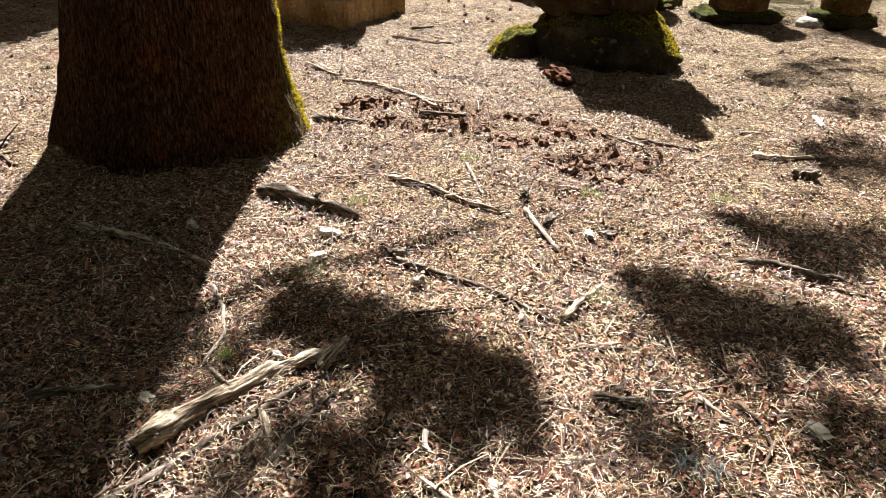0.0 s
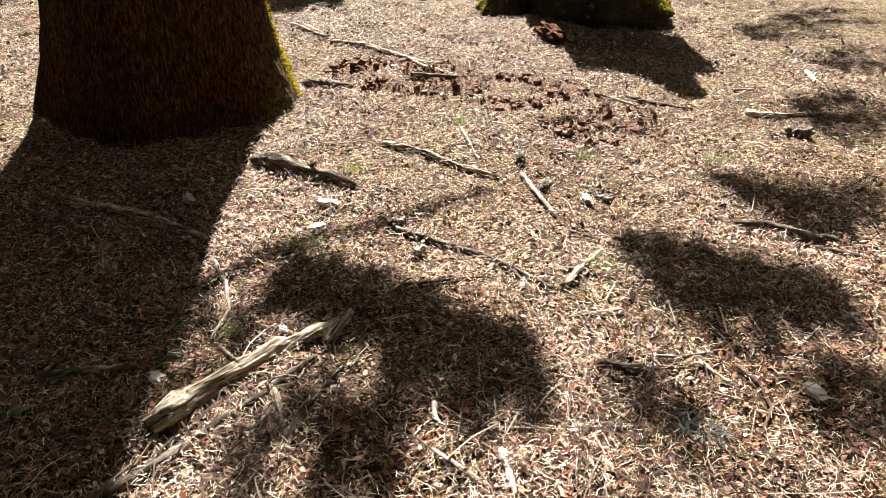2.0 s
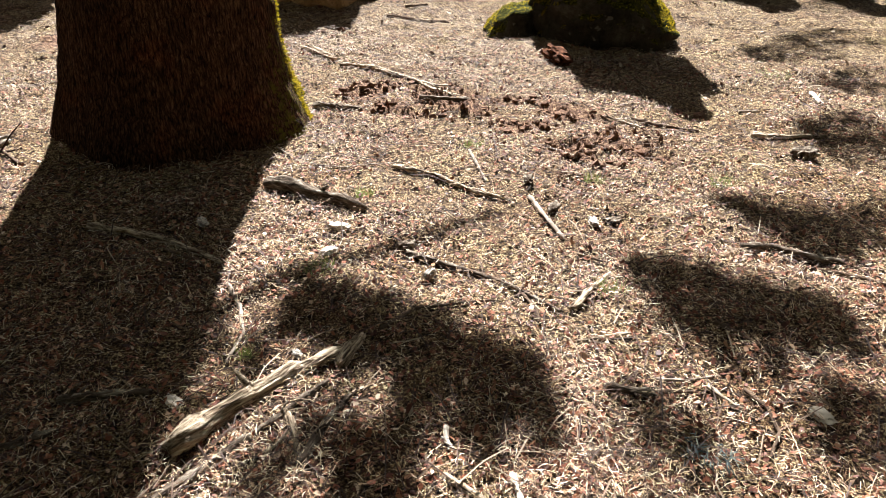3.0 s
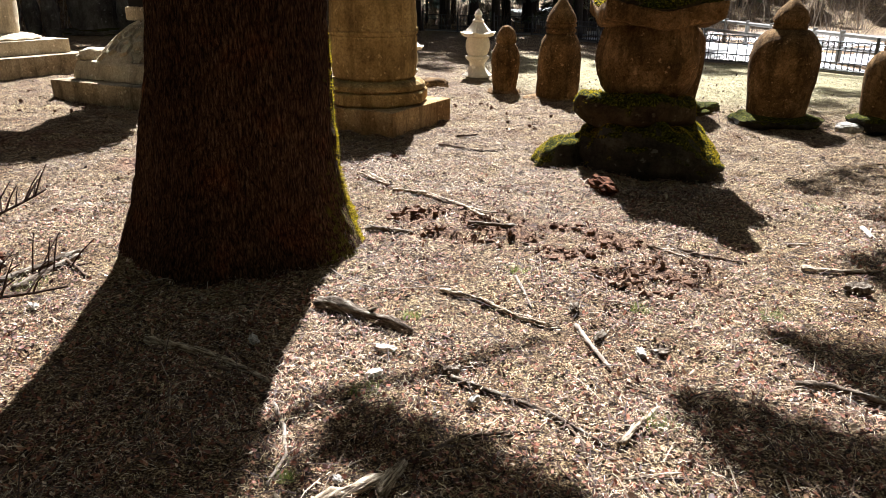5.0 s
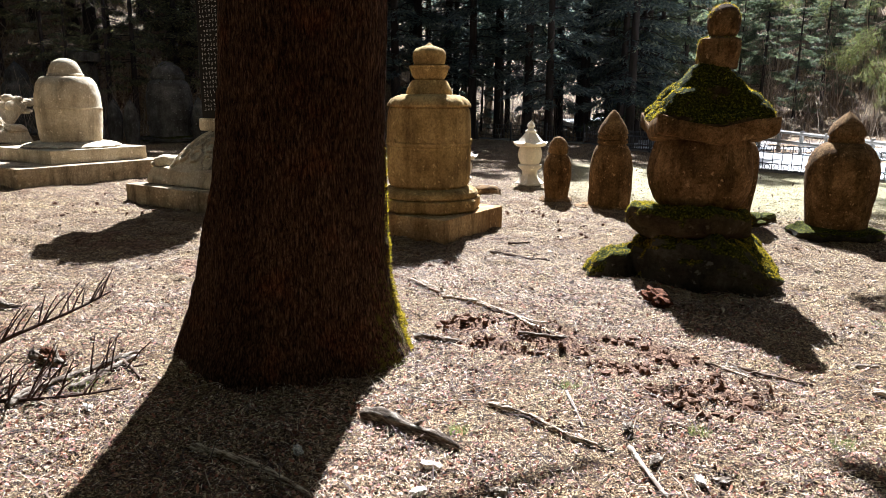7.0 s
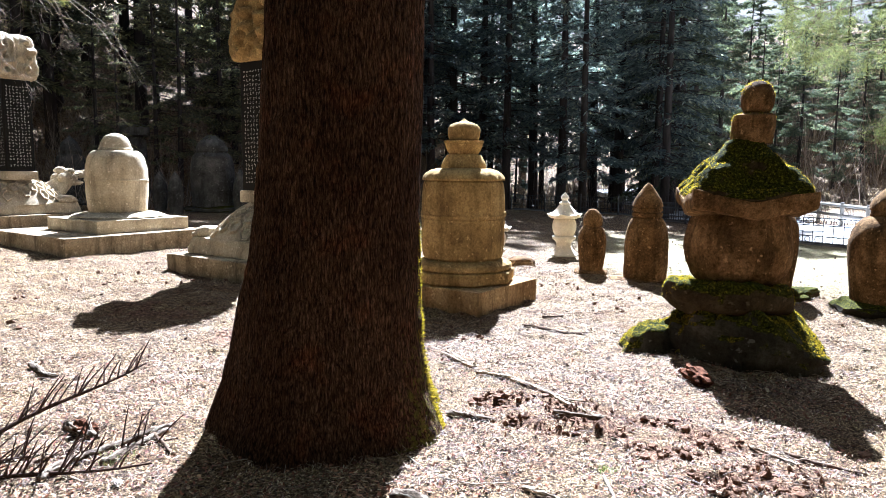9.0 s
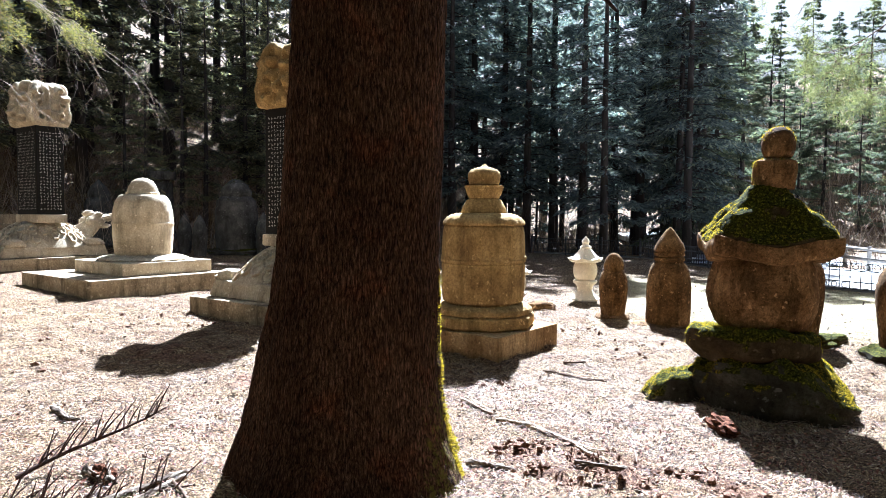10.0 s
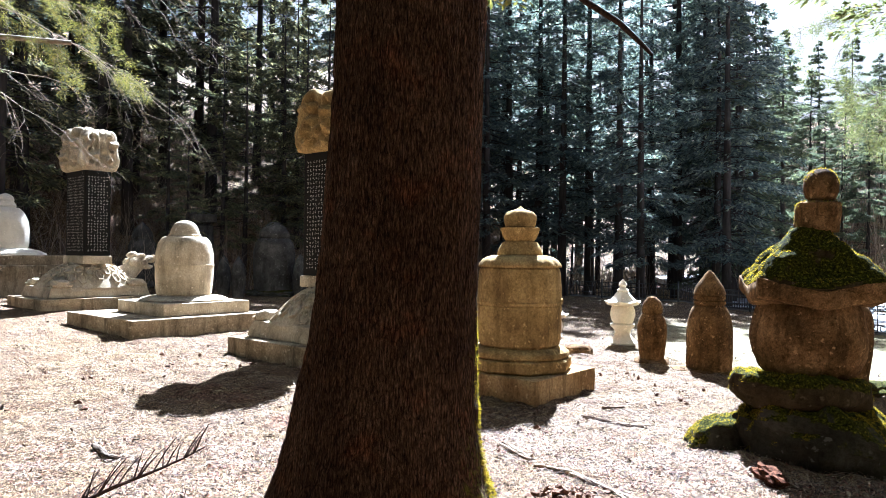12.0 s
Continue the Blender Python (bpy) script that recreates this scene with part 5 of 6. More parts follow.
# ---------------------------------------------------------------- near pine boughs and bare twigs
def grow_twigs(rng, start, direction, length, radius, depth, out, tips, droop=0.12, spread=0.7):
    pts, p, d = [Vector(start)], Vector(start), Vector(direction).normalized()
    n = 6
    for i in range(n):
        d = (d + Vector((rng.uniform(-.38, .38), rng.uniform(-.38, .38), rng.uniform(-.3, .24) - droop))).normalized()
        p = p + d * (length / n)
        pts.append(p.copy())
        if depth and i > 0:
            for _ in range(rng.choice((1, 1, 2))):
                side = (d + Vector((rng.uniform(-spread, spread), rng.uniform(-spread, spread), rng.uniform(-spread, spread * 0.6)))).normalized()
                grow_twigs(rng, p, side, length * rng.uniform(0.35, 0.6), radius * 0.5, depth - 1, out, tips, droop, spread)
    out.append(([tuple(q) for q in pts], [radius * (1 - 0.8 * i / n) for i in range(n + 1)]))
    tips.append((pts[n // 2], pts[-1]))


def needle_clumps(nrng, tips, count, size, leaf):
    vs = []
    for a, b in tips:
        a, b = np.array(a), np.array(b)
        t = nrng.rand(count, 1)
        base = a + (b - a) * t + nrng.randn(count, 3) * size * 0.35
        ax = nrng.randn(count, 3) + (b - a) / (np.linalg.norm(b - a) + 1e-6) * 0.8 + np.array([0, 0, 0.35])
        ax /= np.linalg.norm(ax, axis=1)[:, None]
        w = np.cross(ax, nrng.randn(count, 3))
        w /= np.linalg.norm(w, axis=1)[:, None]
        l, h = leaf[0] * (0.6 + 0.7 * nrng.rand(count, 1)), leaf[1]
        vs.append(np.stack([base - w * h, base + w * h, base + ax * l + w * h * 0.4, base + ax * l - w * h * 0.4], 1).reshape(-1, 3))
    return np.concatenate(vs)


def side_pine(x, y, label, boughs, seed, leafy, twig_mat, trunk_r=0.2, height=9.0, thick=0.016, leaf=(0.085, 0.0035), droop=0.12, shade=(), clump=0.16, foliage=None):
    """A pine that stands beside the view and reaches into it."""
    s = thing("pine_tree", x, y, label, "tree")
    o = s.matrix_basis.translation
    rng, nrng = random.Random(seed), np.random.RandomState(seed)
    join_tubes("trunk", [([(0, 0, -0.3), (0.05, 0, 2), (0.0, 0.1, 5), (0.1, 0, height)], [trunk_r * 1.2, trunk_r, trunk_r * 0.8, 0.04])], M_FARTRUNK, s, 12)
    out, leaf_tips = [], []
    for start, end, green in boughs:
        st, en = Vector(start) - o, Vector(end) - o
        root = Vector((0.03, 0.03, st.z))
        out.append(([tuple(root), tuple(root.lerp(st, 0.5) + Vector((0, 0, 0.1))), tuple(st)], [0.05, 0.04, 0.03]))
        tips = []
        grow_twigs(rng, st, en - st, (en - st).length, thick, 2, out, tips, droop)
        if green:
            leaf_tips += [t for t in tips if rng.random() < green]
    sprays = []
    for gx, gy, h, wid, length, count in shade:      # high sprays out of view, added along the sun's rays to dapple the floor
        e = Vector((gx + h * math.tan(SUN_AZ), gy + h, h)) - o
        root = Vector((0.03, 0.03, e.z + 0.5))
        d = (e - root).normalized()
        out.append(([tuple(root), tuple(root.lerp(e, 0.5) + Vector((0, 0, 0.15))), tuple(e + d * length * 0.5)], [0.03, 0.015, 0.004]))
        sprays.append(needle_spray(nrng, np.array(e - d * length * 0.6), np.array(e + d * length * 0.6), wid, count, 0.25))
    tagged(join_tubes("limb", out, twig_mat, s, 4), "thin bare drooping twigs", kind="stuff")
    if leaf_tips:
        crown = quads_mesh("crown", np.concatenate([needle_clumps(nrng, leaf_tips, leafy, clump, leaf)] + sprays), foliage or M_PINE, s)
        tagged(crown, kind="stuff")


side_pine(-9.2, 5.6, "pine with dead drooping twigs and yellow-green tufts", (
    ((-7.0, 6.3, 4.3), (-5.0, 6.9, 4.1), 0.0), ((-7.3, 6.2, 3.5), (-6.1, 6.7, 3.0), 0.0), 
    ((-7.2, 5.9, 4.8), (-6.3, 6.6, 4.55), 0.8), ((-7.3, 6.3, 5.0), (-6.1, 6.6, 4.85), 0.8), ((-6.2, 6.6, 3.9), (-5.6, 7.0, 3.75), 0.35), ((-7.6, 6.4, 3.8), (-6.4, 7.0, 3.4), 0.0), ((-7.2, 6.2, 5.0), (-4.9, 6.8, 4.9), 0.0)), 3, 110, M_TWIGPALE, thick=0.008, leaf=(0.038, 0.0018), droop=0.06, clump=0.10)
side_pine(9.6, 12.5, "pine with sunlit pale green boughs reaching over the clearing", (
    ((8.0, 13.0, 5.2), (5.6, 13.6, 4.9), 0.8), ((8.1, 13.0, 4.3), (6.0, 13.8, 3.9), 0.8), ((8.0, 13.2, 6.2), (5.2, 14.0, 6.0), 0.8), ((8.2, 13.1, 3.5), (6.4, 13.5, 3.0), 0.7), ((8.0, 13.0, 5.7), (6.3, 14.2, 5.4), 0.8), ((5.6, 13.6, 5.0), (3.7, 13.6, 5.2), 0.8), ((5.2, 14.0, 6.0), (3.5, 14.2, 6.2), 0.8), ((6.0, 13.8, 3.9), (4.6, 13.6, 3.8), 0.8), ((6.4, 13.5, 3.1), (5.0, 13.3, 2.6), 0.8), ((6.2, 13.3, 4.5), (4.4, 13.2, 4.5), 0.8)), 8, 60, M_TWIG, droop=0.03, foliage=M_PINEDARK,
    shade=((3.5, 5.7, 5.0, 0.3, 0.8, 240), (2.9, 5.3, 5.2, 0.25, 0.7, 190), (3.0, 4.5, 5.4, 0.22, 0.7, 150), (2.45, 3.6, 5.0, 0.2, 0.6, 190), (2.3, 3.35, 5.3, 0.12, 0.4, 80), (1.47, 2.68, 5.2, 0.06, 0.24, 70), (1.58, 2.56, 5.2, 0.08, 0.26, 110), (1.66, 2.38, 5.2, 0.08, 0.26, 90), (1.95, 2.5, 5.6, 0.14, 0.4, 120), (1.8, 1.5, 5.6, 0.2, 0.5, 200), (3.9, 7.0, 5.2, 0.3, 0.9, 160)))


def brush():
    """Bare undergrowth under the wood and thin grey saplings beyond the lane."""
    rng = np.random.RandomState(9)
    def slivers(n, b0, b1, d0, d1, h0, h1, w, lean):
        b = np.radians(rng.uniform(b0, b1, n))
        d = rng.uniform(d0, d1, n)
        x, y = -d * np.sin(b), d * np.cos(b)
        base = np.stack([x, y, ground_height(x, y) - 0.05], -1)
        vs = []
        for k in range(3):
            ax = np.stack([rng.randn(n) * lean, rng.randn(n) * lean, np.ones(n)], -1)
            L = rng.uniform(h0, h1, n)[:, None]
            start = base + (0 if k == 0 else 1) * np.array([0, 0, 1.0]) * L * rng.uniform(0.2, 0.6, (n, 1))
            side = np.stack([np.cos(b), np.sin(b), np.zeros(n)], -1) * w * (1 if k == 0 else 0.6)
            vs.append(np.stack([start - side, start + side, start + ax * L + side * 0.25, start + ax * L - side * 0.25], 1).reshape(-1, 3))
        return np.concatenate(vs)
    left = slivers(3000, 12, 56, 22, 48, 0.3, 1.8, 0.010, 0.5)
    right = np.concatenate([slivers(800, -28, 10, 30, 75, 0.6, 2.4, 0.014, 0.4), slivers(1500, -28, -6, 50, 110, 1.5, 5.0, 0.03, 0.3)])
    tagged(quads_mesh("undergrowth", np.concatenate([left, right]), M_BRUSH), "dry brown bare undergrowth beneath the firs", "undergrowth", kind="stuff")


brush()

# ---------------------------------------------------------------- litter
def scatter(n, d0, d1, b0, b1, power, seed):
    rng = np.random.RandomState(seed)
    b = np.radians(rng.uniform(b0, b1, n))
    d = d0 + (d1 - d0) * rng.rand(n) ** power
    x, y = -d * np.sin(b), d * np.cos(b)
    keep = (np.hypot(x + 1.36, y - 3.84) > 0.62) & (soil_mask(x, y) < 0.15 + 0.9 * rng.rand(n) ** 2.2)
    bare = lattice_noise(x, y, 0.42, 9) + 0.6 * lattice_noise(x, y, 0.13, 10)
    keep &= rng.rand(n) < 0.35 + 0.8 * smooth(-0.28, 0.22, bare)
    return rng, x[keep], y[keep]


def litter_slivers(name, n, length, width, mat, label, d0, d1, b0, b1, power, seed, lift, tilt):
    rng, x, y = scatter(n, d0, d1, b0, b1, power, seed)
    m = len(x)
    z = ground_height(x, y)
    a = rng.uniform(0, 2 * np.pi, m)
    L = rng.uniform(*length, m)[:, None]
    w = rng.uniform(*width, m)[:, None]
    ax = np.stack([np.cos(a), np.sin(a), rng.randn(m) * tilt], -1)
    side = np.stack([-np.sin(a), np.cos(a), rng.randn(m) * 0.4], -1)
    c = np.stack([x, y, z + lift + np.abs(rng.randn(m)) * lift], -1)
    bow = np.stack([np.zeros(m), np.zeros(m), rng.rand(m) * 0.12], -1) * L
    p0, p1, p2 = c - ax * L / 2, c + bow + side * w * rng.randn(m, 1), c + ax * L / 2
    me = bpy.data.meshes.new(name)
    base = np.arange(m)[:, None] * 6
    V6 = np.stack([p0 - side * w / 2, p0 + side * w / 2, p1 - side * w / 2, p1 + side * w / 2, p2 - side * w / 2, p2 + side * w / 2], 1).reshape(-1, 3)
    F = np.concatenate([base + np.array([[0, 2, 3, 1]]), base + np.array([[2, 4, 5, 3]])], 0)
    me.from_pydata(V6.tolist(), [], F.tolist())
    me.materials.append(mat)
    return tagged(new(name, me), label, "litter", kind="stuff")


def litter_scales(name, n, size, mat, label, d0, d1, b0, b1, power, seed, shape=0.75):
    """Small cupped cone scales and leaf scraps."""
    rng, x, y = scatter(n, d0, d1, b0, b1, power, seed)
    m = len(x)
    z = ground_height(x, y)
    a = rng.uniform(0, 2 * np.pi, m)
    s = rng.uniform(*size, m)
    tx, ty = rng.randn(m) * 0.5, rng.randn(m) * 0.5
    ux = np.stack([np.cos(a), np.sin(a), tx], -1) * s[:, None]
    uy = np.stack([-np.sin(a), np.cos(a), ty], -1) * (s * shape * rng.uniform(0.7, 1.2, m))[:, None]
    c = np.stack([x, y, z + 0.004 + np.abs(rng.randn(m)) * 0.006], -1)
    cup = (rng.uniform(-0.35, 0.35, m) * s)[:, None] * np.array([[0, 0, 1.0]])
    jag = rng.uniform(0.45, 1.25, (6, m, 1))
    ring = [c + (ux * math.cos(q) * (1.5 if k == 0 else 1) + uy * math.sin(q)) * jag[k] + cup * jag[k] for k, q in enumerate(2 * math.pi * i / 6 for i in range(6))]
    V7 = np.stack([c] + ring, 1).reshape(-1, 3)
    base = np.arange(m)[:, None] * 7
    F = np.concatenate([base + np.array([[0, k + 1, (k + 1) % 6 + 1]]) for k in range(6)], 0)
    me = bpy.data.meshes.new(name)
    me.from_pydata(V7.tolist(), [], F.tolist())
    me.polygons.foreach_set("use_smooth", [True] * len(me.polygons))
    me.materials.append(mat)
    return tagged(new(name, me), label, "litter", kind="stuff")


litter_slivers("needle_litter", 190000, (0.010, 0.028), (0.0008, 0.0017), M_NEEDLES, "dry tan fir needles strewn over the clearing", 0.9, 6.5, -45, 52, 1.25, 31, 0.010, 0.34)
litter_slivers("twig_litter", 5500, (0.02, 0.08), (0.0012, 0.0030), M_CHIPS, "small broken twig bits among the needles", 0.9, 9.0, -45, 52, 1.2, 32, 0.007, 0.10)
litter_slivers("fallen_twig_litter", 6000, (0.05, 0.20), (0.0020, 0.0042), M_LONGTWIG, "thin dark fallen twigs lying over the needles", 0.9, 7.0, -45, 52, 1.1, 37, 0.010, 0.06)
litter_slivers("straw_litter", 30000, (0.03, 0.09), (0.002, 0.005), M_STRAW, "dry needle clusters further into the clearing", 5.0, 17.0, -32, 52, 1.2, 33, 0.008, 0.12)
litter_scales("cone_scale_litter", 75000, (0.004, 0.011), M_SCALES, "reddish-brown cone scales among the needles", 0.9, 6.0, -45, 52, 1.2, 34)
litter_scales("leaf_scrap_litter", 2000, (0.004, 0.011), M_CHIPS, "pale leaf scraps among the needles", 0.9, 7.0, -45, 52, 1.2, 35, 0.6)
litter_scales("clod_litter", 7000, (0.008, 0.022), M_STRAW, "brown litter clumps further into the clearing", 5.0, 16.0, -32, 52, 1.2, 36)

def soil_clods():
    """Crumbs of dark soil thrown up where the litter was scratched."""
    rng = np.random.RandomState(41)
    unit = bmesh.new()
    bmesh.ops.create_icosphere(unit, subdivisions=1, radius=1)
    uv = np.array([v.co for v in unit.verts])
    uf = np.array([[v.index for v in f.verts] for f in unit.faces])
    unit.free()
    x, y = rng.uniform(-0.7, 1.5, 16000), rng.uniform(2.8, 4.8, 16000)
    k = soil_mask(x, y) > 0.15 + 0.9 * rng.rand(16000)
    x, y = x[k][:1500], y[k][:1500]
    x2, y2 = rng.uniform(-6.5, 3.0, 2400), rng.uniform(3.5, 10.5, 2400)
    k = (lattice_noise(x2, y2, 0.9, 44) + 0.5 * lattice_noise(x2, y2, 0.3, 45) > 0.21) & (np.hypot(x2 + 1.36, y2 - 3.84) > 0.8)
    x, y = np.concatenate([x, x2[k]]), np.concatenate([y, y2[k]])
    n = len(x)
    sz = (0.003 + 0.020 * rng.rand(n) ** 4) * np.where(np.arange(n) < n - k.sum(), 1.0, 1.3)
    c = np.stack([x, y, ground_height(x, y) + sz * 0.15], -1)
    v = uv[None] * (sz[:, None, None] * rng.uniform(0.35, 1.5, (n, len(uv), 1)) * rng.uniform(0.6, 1.5, (n, 1, 3))) + c[:, None]
    f = uf[None] + (np.arange(n) * len(uv))[:, None, None]
    me = bpy.data.meshes.new("soil_clods")
    me.from_pydata(v.reshape(-1, 3).tolist(), [], f.reshape(-1, 3).tolist())
    me.materials.append(M_SOIL)
    tagged(new("soil_clods", me), "crumbly dark clods of turned forest soil", "soil", kind="stuff")


soil_clods()

# ---------------------------------------------------------------- sticks, stones, tufts
STICK_SEED = [0]


def stick(points, r, mat, label, name="stick"):
    """A fallen stick laid along the ground through the given places."""
    STICK_SEED[0] += 1
    rng = random.Random(STICK_SEED[0] * 17)
    pts = []
    for (x0, y0), (x1, y1) in zip(points, points[1:]):
        n = max(2, int(math.hypot(x1 - x0, y1 - y0) / max(0.02, r * 1.2)))
        pts += [(x0 + (x1 - x0) * i / n, y0 + (y1 - y0) * i / n) for i in range(n)]
    pts.append(points[-1])
    m = len(pts)
    xs, ys = np.array([p[0] for p in pts]), np.array([p[1] for p in pts])
    zs = ground_height(xs, ys)
    k = min(9, m)
    zs = np.convolve(np.pad(zs, k // 2, mode="edge"), np.ones(k) / k, "valid")[:m]
    rad = [r * (1.0 - 0.35 * i / (m - 1)) * rng.uniform(0.88, 1.12) for i in range(m)]
    if r > 0.012:                                    # snapped, ragged ends
        rad[0] *= 0.75
        rad[-1] *= 0.6
    wob = r * 0.12
    line = [Vector((x + rng.uniform(-wob, wob), y + rng.uniform(-wob, wob), z + q * 0.75 + 0.006)) for x, y, z, q in zip(xs, ys, zs, rad)]
    o = line[m // 2].copy()
    o.z = float(zs[m // 2])
    turn = (line[-1] - line[0]).to_track_quat("Z", "Y")
    back = turn.inverted()
    loc = [back @ (p - o) for p in line]             # the stick's own z runs along its grain
    bm = tube(loc, rad, 22 if r > 0.02 else 9)
    bm.normal_update()
    off = Vector((STICK_SEED[0] * 3.3, 1.7, 0))
    q = 1.0 / max(r, 0.006)
    for v in bm.verts:
        c = Vector((v.co.x * q * 2.2, v.co.y * q * 2.2, v.co.z * q * 0.16)) + off
        c2 = Vector((v.co.x * q * 0.5, v.co.y * q * 0.5, v.co.z * q * 0.35)) - off
        v.co += v.normal * r * (0.48 * noise.fractal(c, 0.7, 2.0, 3) + 0.24 * noise.noise(c2) - 0.13 * max(0.0, 0.16 - abs(noise.noise(c * 0.55))) * 6)
    if r > 0.006:                                    # stubs of side twigs
        for _ in range(rng.choice((1, 2, 3))):
            i = rng.randrange(1, m - 1)
            d = back @ Vector((rng.uniform(-1, 1), rng.uniform(-1, 1), rng.uniform(0.1, 0.7))).normalized()
            p = loc[i]
            st = tube([p, p + d * r * 1.4, p + d * r * rng.uniform(2, 4.5)], [r * 0.42, r * 0.32, r * 0.14], 6)
            tmp = bpy.data.meshes.new("tmp")
            st.to_mesh(tmp)
            st.free()
            bm.from_mesh(tmp)
            bpy.data.meshes.remove(tmp)
    me = bpy.data.meshes.new(name)
    for f in bm.faces:
        f.smooth = True
    bm.to_mesh(me)
    bm.free()
    me.materials.append(mat)
    ob = new(name, me)
    ob.matrix_basis = Matrix.Translation(o) @ turn.to_matrix().to_4x4()
    return tagged(ob, label, "stick" if name in ("twig", "splinter", "pole") else name)


stick([(-0.65, 1.28), (-0.52, 1.44), (-0.39, 1.59), (-0.25, 1.69)], 0.0302, M_DEADWOOD, "weathered split grey log lying on needle litter", "log")
stick([(-0.25, 1.63), (-0.23, 1.72), (-0.19, 1.80)], 0.0213, M_DEADWOOD, "broken grey end of a weathered log", "log")
stick([(-0.71, 1.09), (-0.60, 1.19), (-0.43, 1.37), (-0.28, 1.56)], 0.0134, M_BARKLOG, "long thin grey pole lying on needle litter", "pole")
stick([(-0.37, 1.42), (-0.34, 1.35), (-0.32, 1.28)], 0.0118, M_DEADWOOD, "short pale splinter leaning on a thin pole", "stick")
stick([(-0.41, 1.28), (-0.38, 1.32), (-0.36, 1.37)], 0.0086, M_DEADWOOD, "short splintered stick on needle litter", "stick")
stick([(-0.31, 1.25), (-0.27, 1.37), (-0.21, 1.51)], 0.0142, M_BARKLOG, "dark bark-covered stick on needle litter", "stick")
stick([(-0.72, 2.94), (-0.56, 2.85), (-0.40, 2.76), (-0.25, 2.68)], 0.0346, M_BARKLOG, "short bark-covered log with flaking grey bark", "log")
stick([(-1.37, 2.52), (-1.22, 2.48), (-0.99, 2.40), (-0.76, 2.24)], 0.0157, M_DEADWOOD, "bent bare branch lying in the trunk's shade", "branch")
stick([(-1.02, 2.35), (-0.87, 2.27), (-0.73, 2.12)], 0.0056, M_TWIG, "thin twig in the trunk's shade", "twig")
stick([(-0.70, 2.10), (-0.63, 1.97), (-0.58, 1.81), (-0.60, 1.66)], 0.0078, M_TWIGPALE, "thin crooked pale twig on needle litter", "twig")
stick([(-0.07, 2.34), (0.08, 2.24), (0.25, 2.14)], 0.0117, M_BARKLOG, "dark straight stick on needle litter", "stick")
stick([(0.25, 2.14), (0.33, 2.07), (0.38, 1.92), (0.38, 1.84)], 0.0069, M_TWIG, "forked thin twig on needle litter", "twig")
stick([(0.28, 2.10), (0.37, 2.01), (0.46, 1.91)], 0.0089, M_BARKLOG, "dark thin stick on needle litter", "stick")
stick([(-0.15, 3.14), (0.05, 3.02), (0.23, 2.86), (0.41, 2.78)], 0.0132, M_DEADWOOD, "long pale stick with loose bark on needle litter", "stick")
stick([(0.47, 2.80), (0.51, 2.62), (0.56, 2.41)], 0.0121, M_TWIGPALE, "straight pale stick on needle litter", "stick")
stick([(0.50, 1.91), (0.58, 2.02), (0.69, 2.16)], 0.0142, M_DEADWOOD, "pale mossy stick on needle litter", "stick")
stick([(0.59, 2.30), (0.70, 2.23), (0.80, 2.14)], 0.0065, M_TWIG, "thin brown twig on needle litter", "twig")
stick([(0.48, 1.73), (0.56, 1.75), (0.66, 1.77)], 0.0083, M_DEADWOOD, "short pale stick on needle litter", "stick")
stick([(0.52, 1.51), (0.58, 1.50), (0.66, 1.50)], 0.0152, M_BARKLOG, "dark rotten stick on needle litter", "stick")
stick([(0.65, 1.51), (0.75, 1.51), (0.85, 1.52)], 0.0061, M_TWIG, "thin brown twig on needle litter", "twig")
stick([(0.83, 1.53), (0.85, 1.49), (0.89, 1.44)], 0.0105, M_DEADWOOD, "knotty pale stick on needle litter", "stick")
stick([(0.93, 1.52), (0.96, 1.44), (0.95, 1.34), (0.88, 1.24)], 0.0060, M_TWIG, "curved thin twig on needle litter", "twig")
stick([(0.44, 1.09), (0.42, 1.16), (0.43, 1.25), (0.56, 1.40)], 0.0061, M_TWIG, "curved dark twig on needle litter", "twig")
stick([(-0.14, 1.82), (-0.04, 1.93), (0.10, 1.96), (0.24, 1.98)], 0.0067, M_TWIG, "long thin dark twig on needle litter", "twig")
stick([(0.06, 1.38), (0.06, 1.33), (0.08, 1.29)], 0.0084, M_FLAKE, "pale wood splinter on needle litter", "splinter")
stick([(0.05, 1.21), (0.11, 1.16), (0.18, 1.11)], 0.0108, M_DEADWOOD, "grey stick with a bark stub on needle litter", "stick")
stick([(0.22, 1.21), (0.23, 1.15), (0.24, 1.08)], 0.0093, M_FLAKE, "bleached wood splinter on needle litter", "splinter")
stick([(1.78, 3.55), (1.97, 3.49), (2.19, 3.51)], 0.0121, M_DEADWOOD, "thin bare stick on needle litter", "stick")
stick([(1.25, 2.35), (1.38, 2.32), (1.48, 2.25), (1.59, 2.20)], 0.0183, M_BARKLOG, "dark branch with peeling bark on needle litter", "branch")
stick([(1.47, 2.17), (1.57, 2.12), (1.67, 2.06)], 0.0084, M_TWIG, "thin brown twig on needle litter", "twig")
stick([(0.96, 1.84), (1.03, 1.76), (1.09, 1.66)], 0.0069, M_TWIG, "thin straight twig in dappled shade", "twig")
stick([(0.68, 1.57), (0.77, 1.56), (0.88, 1.58)], 0.0053, M_TWIGPALE, "thin pale twig on needle litter", "twig")
stick([(-0.88, 5.31), (-0.75, 5.15), (-0.61, 5.03)], 0.0198, M_DEADWOOD, "short pale stick beside the turned soil", "stick")
stick([(-0.60, 4.91), (-0.32, 4.85), (-0.05, 4.58), (0.17, 4.22)], 0.0158, M_DEADWOOD, "long pale stick beside the turned soil", "stick")
stick([(-0.03, 4.18), (0.11, 4.16), (0.28, 4.13)], 0.0231, M_BARKLOG, "rotten dark stick in turned soil", "stick")
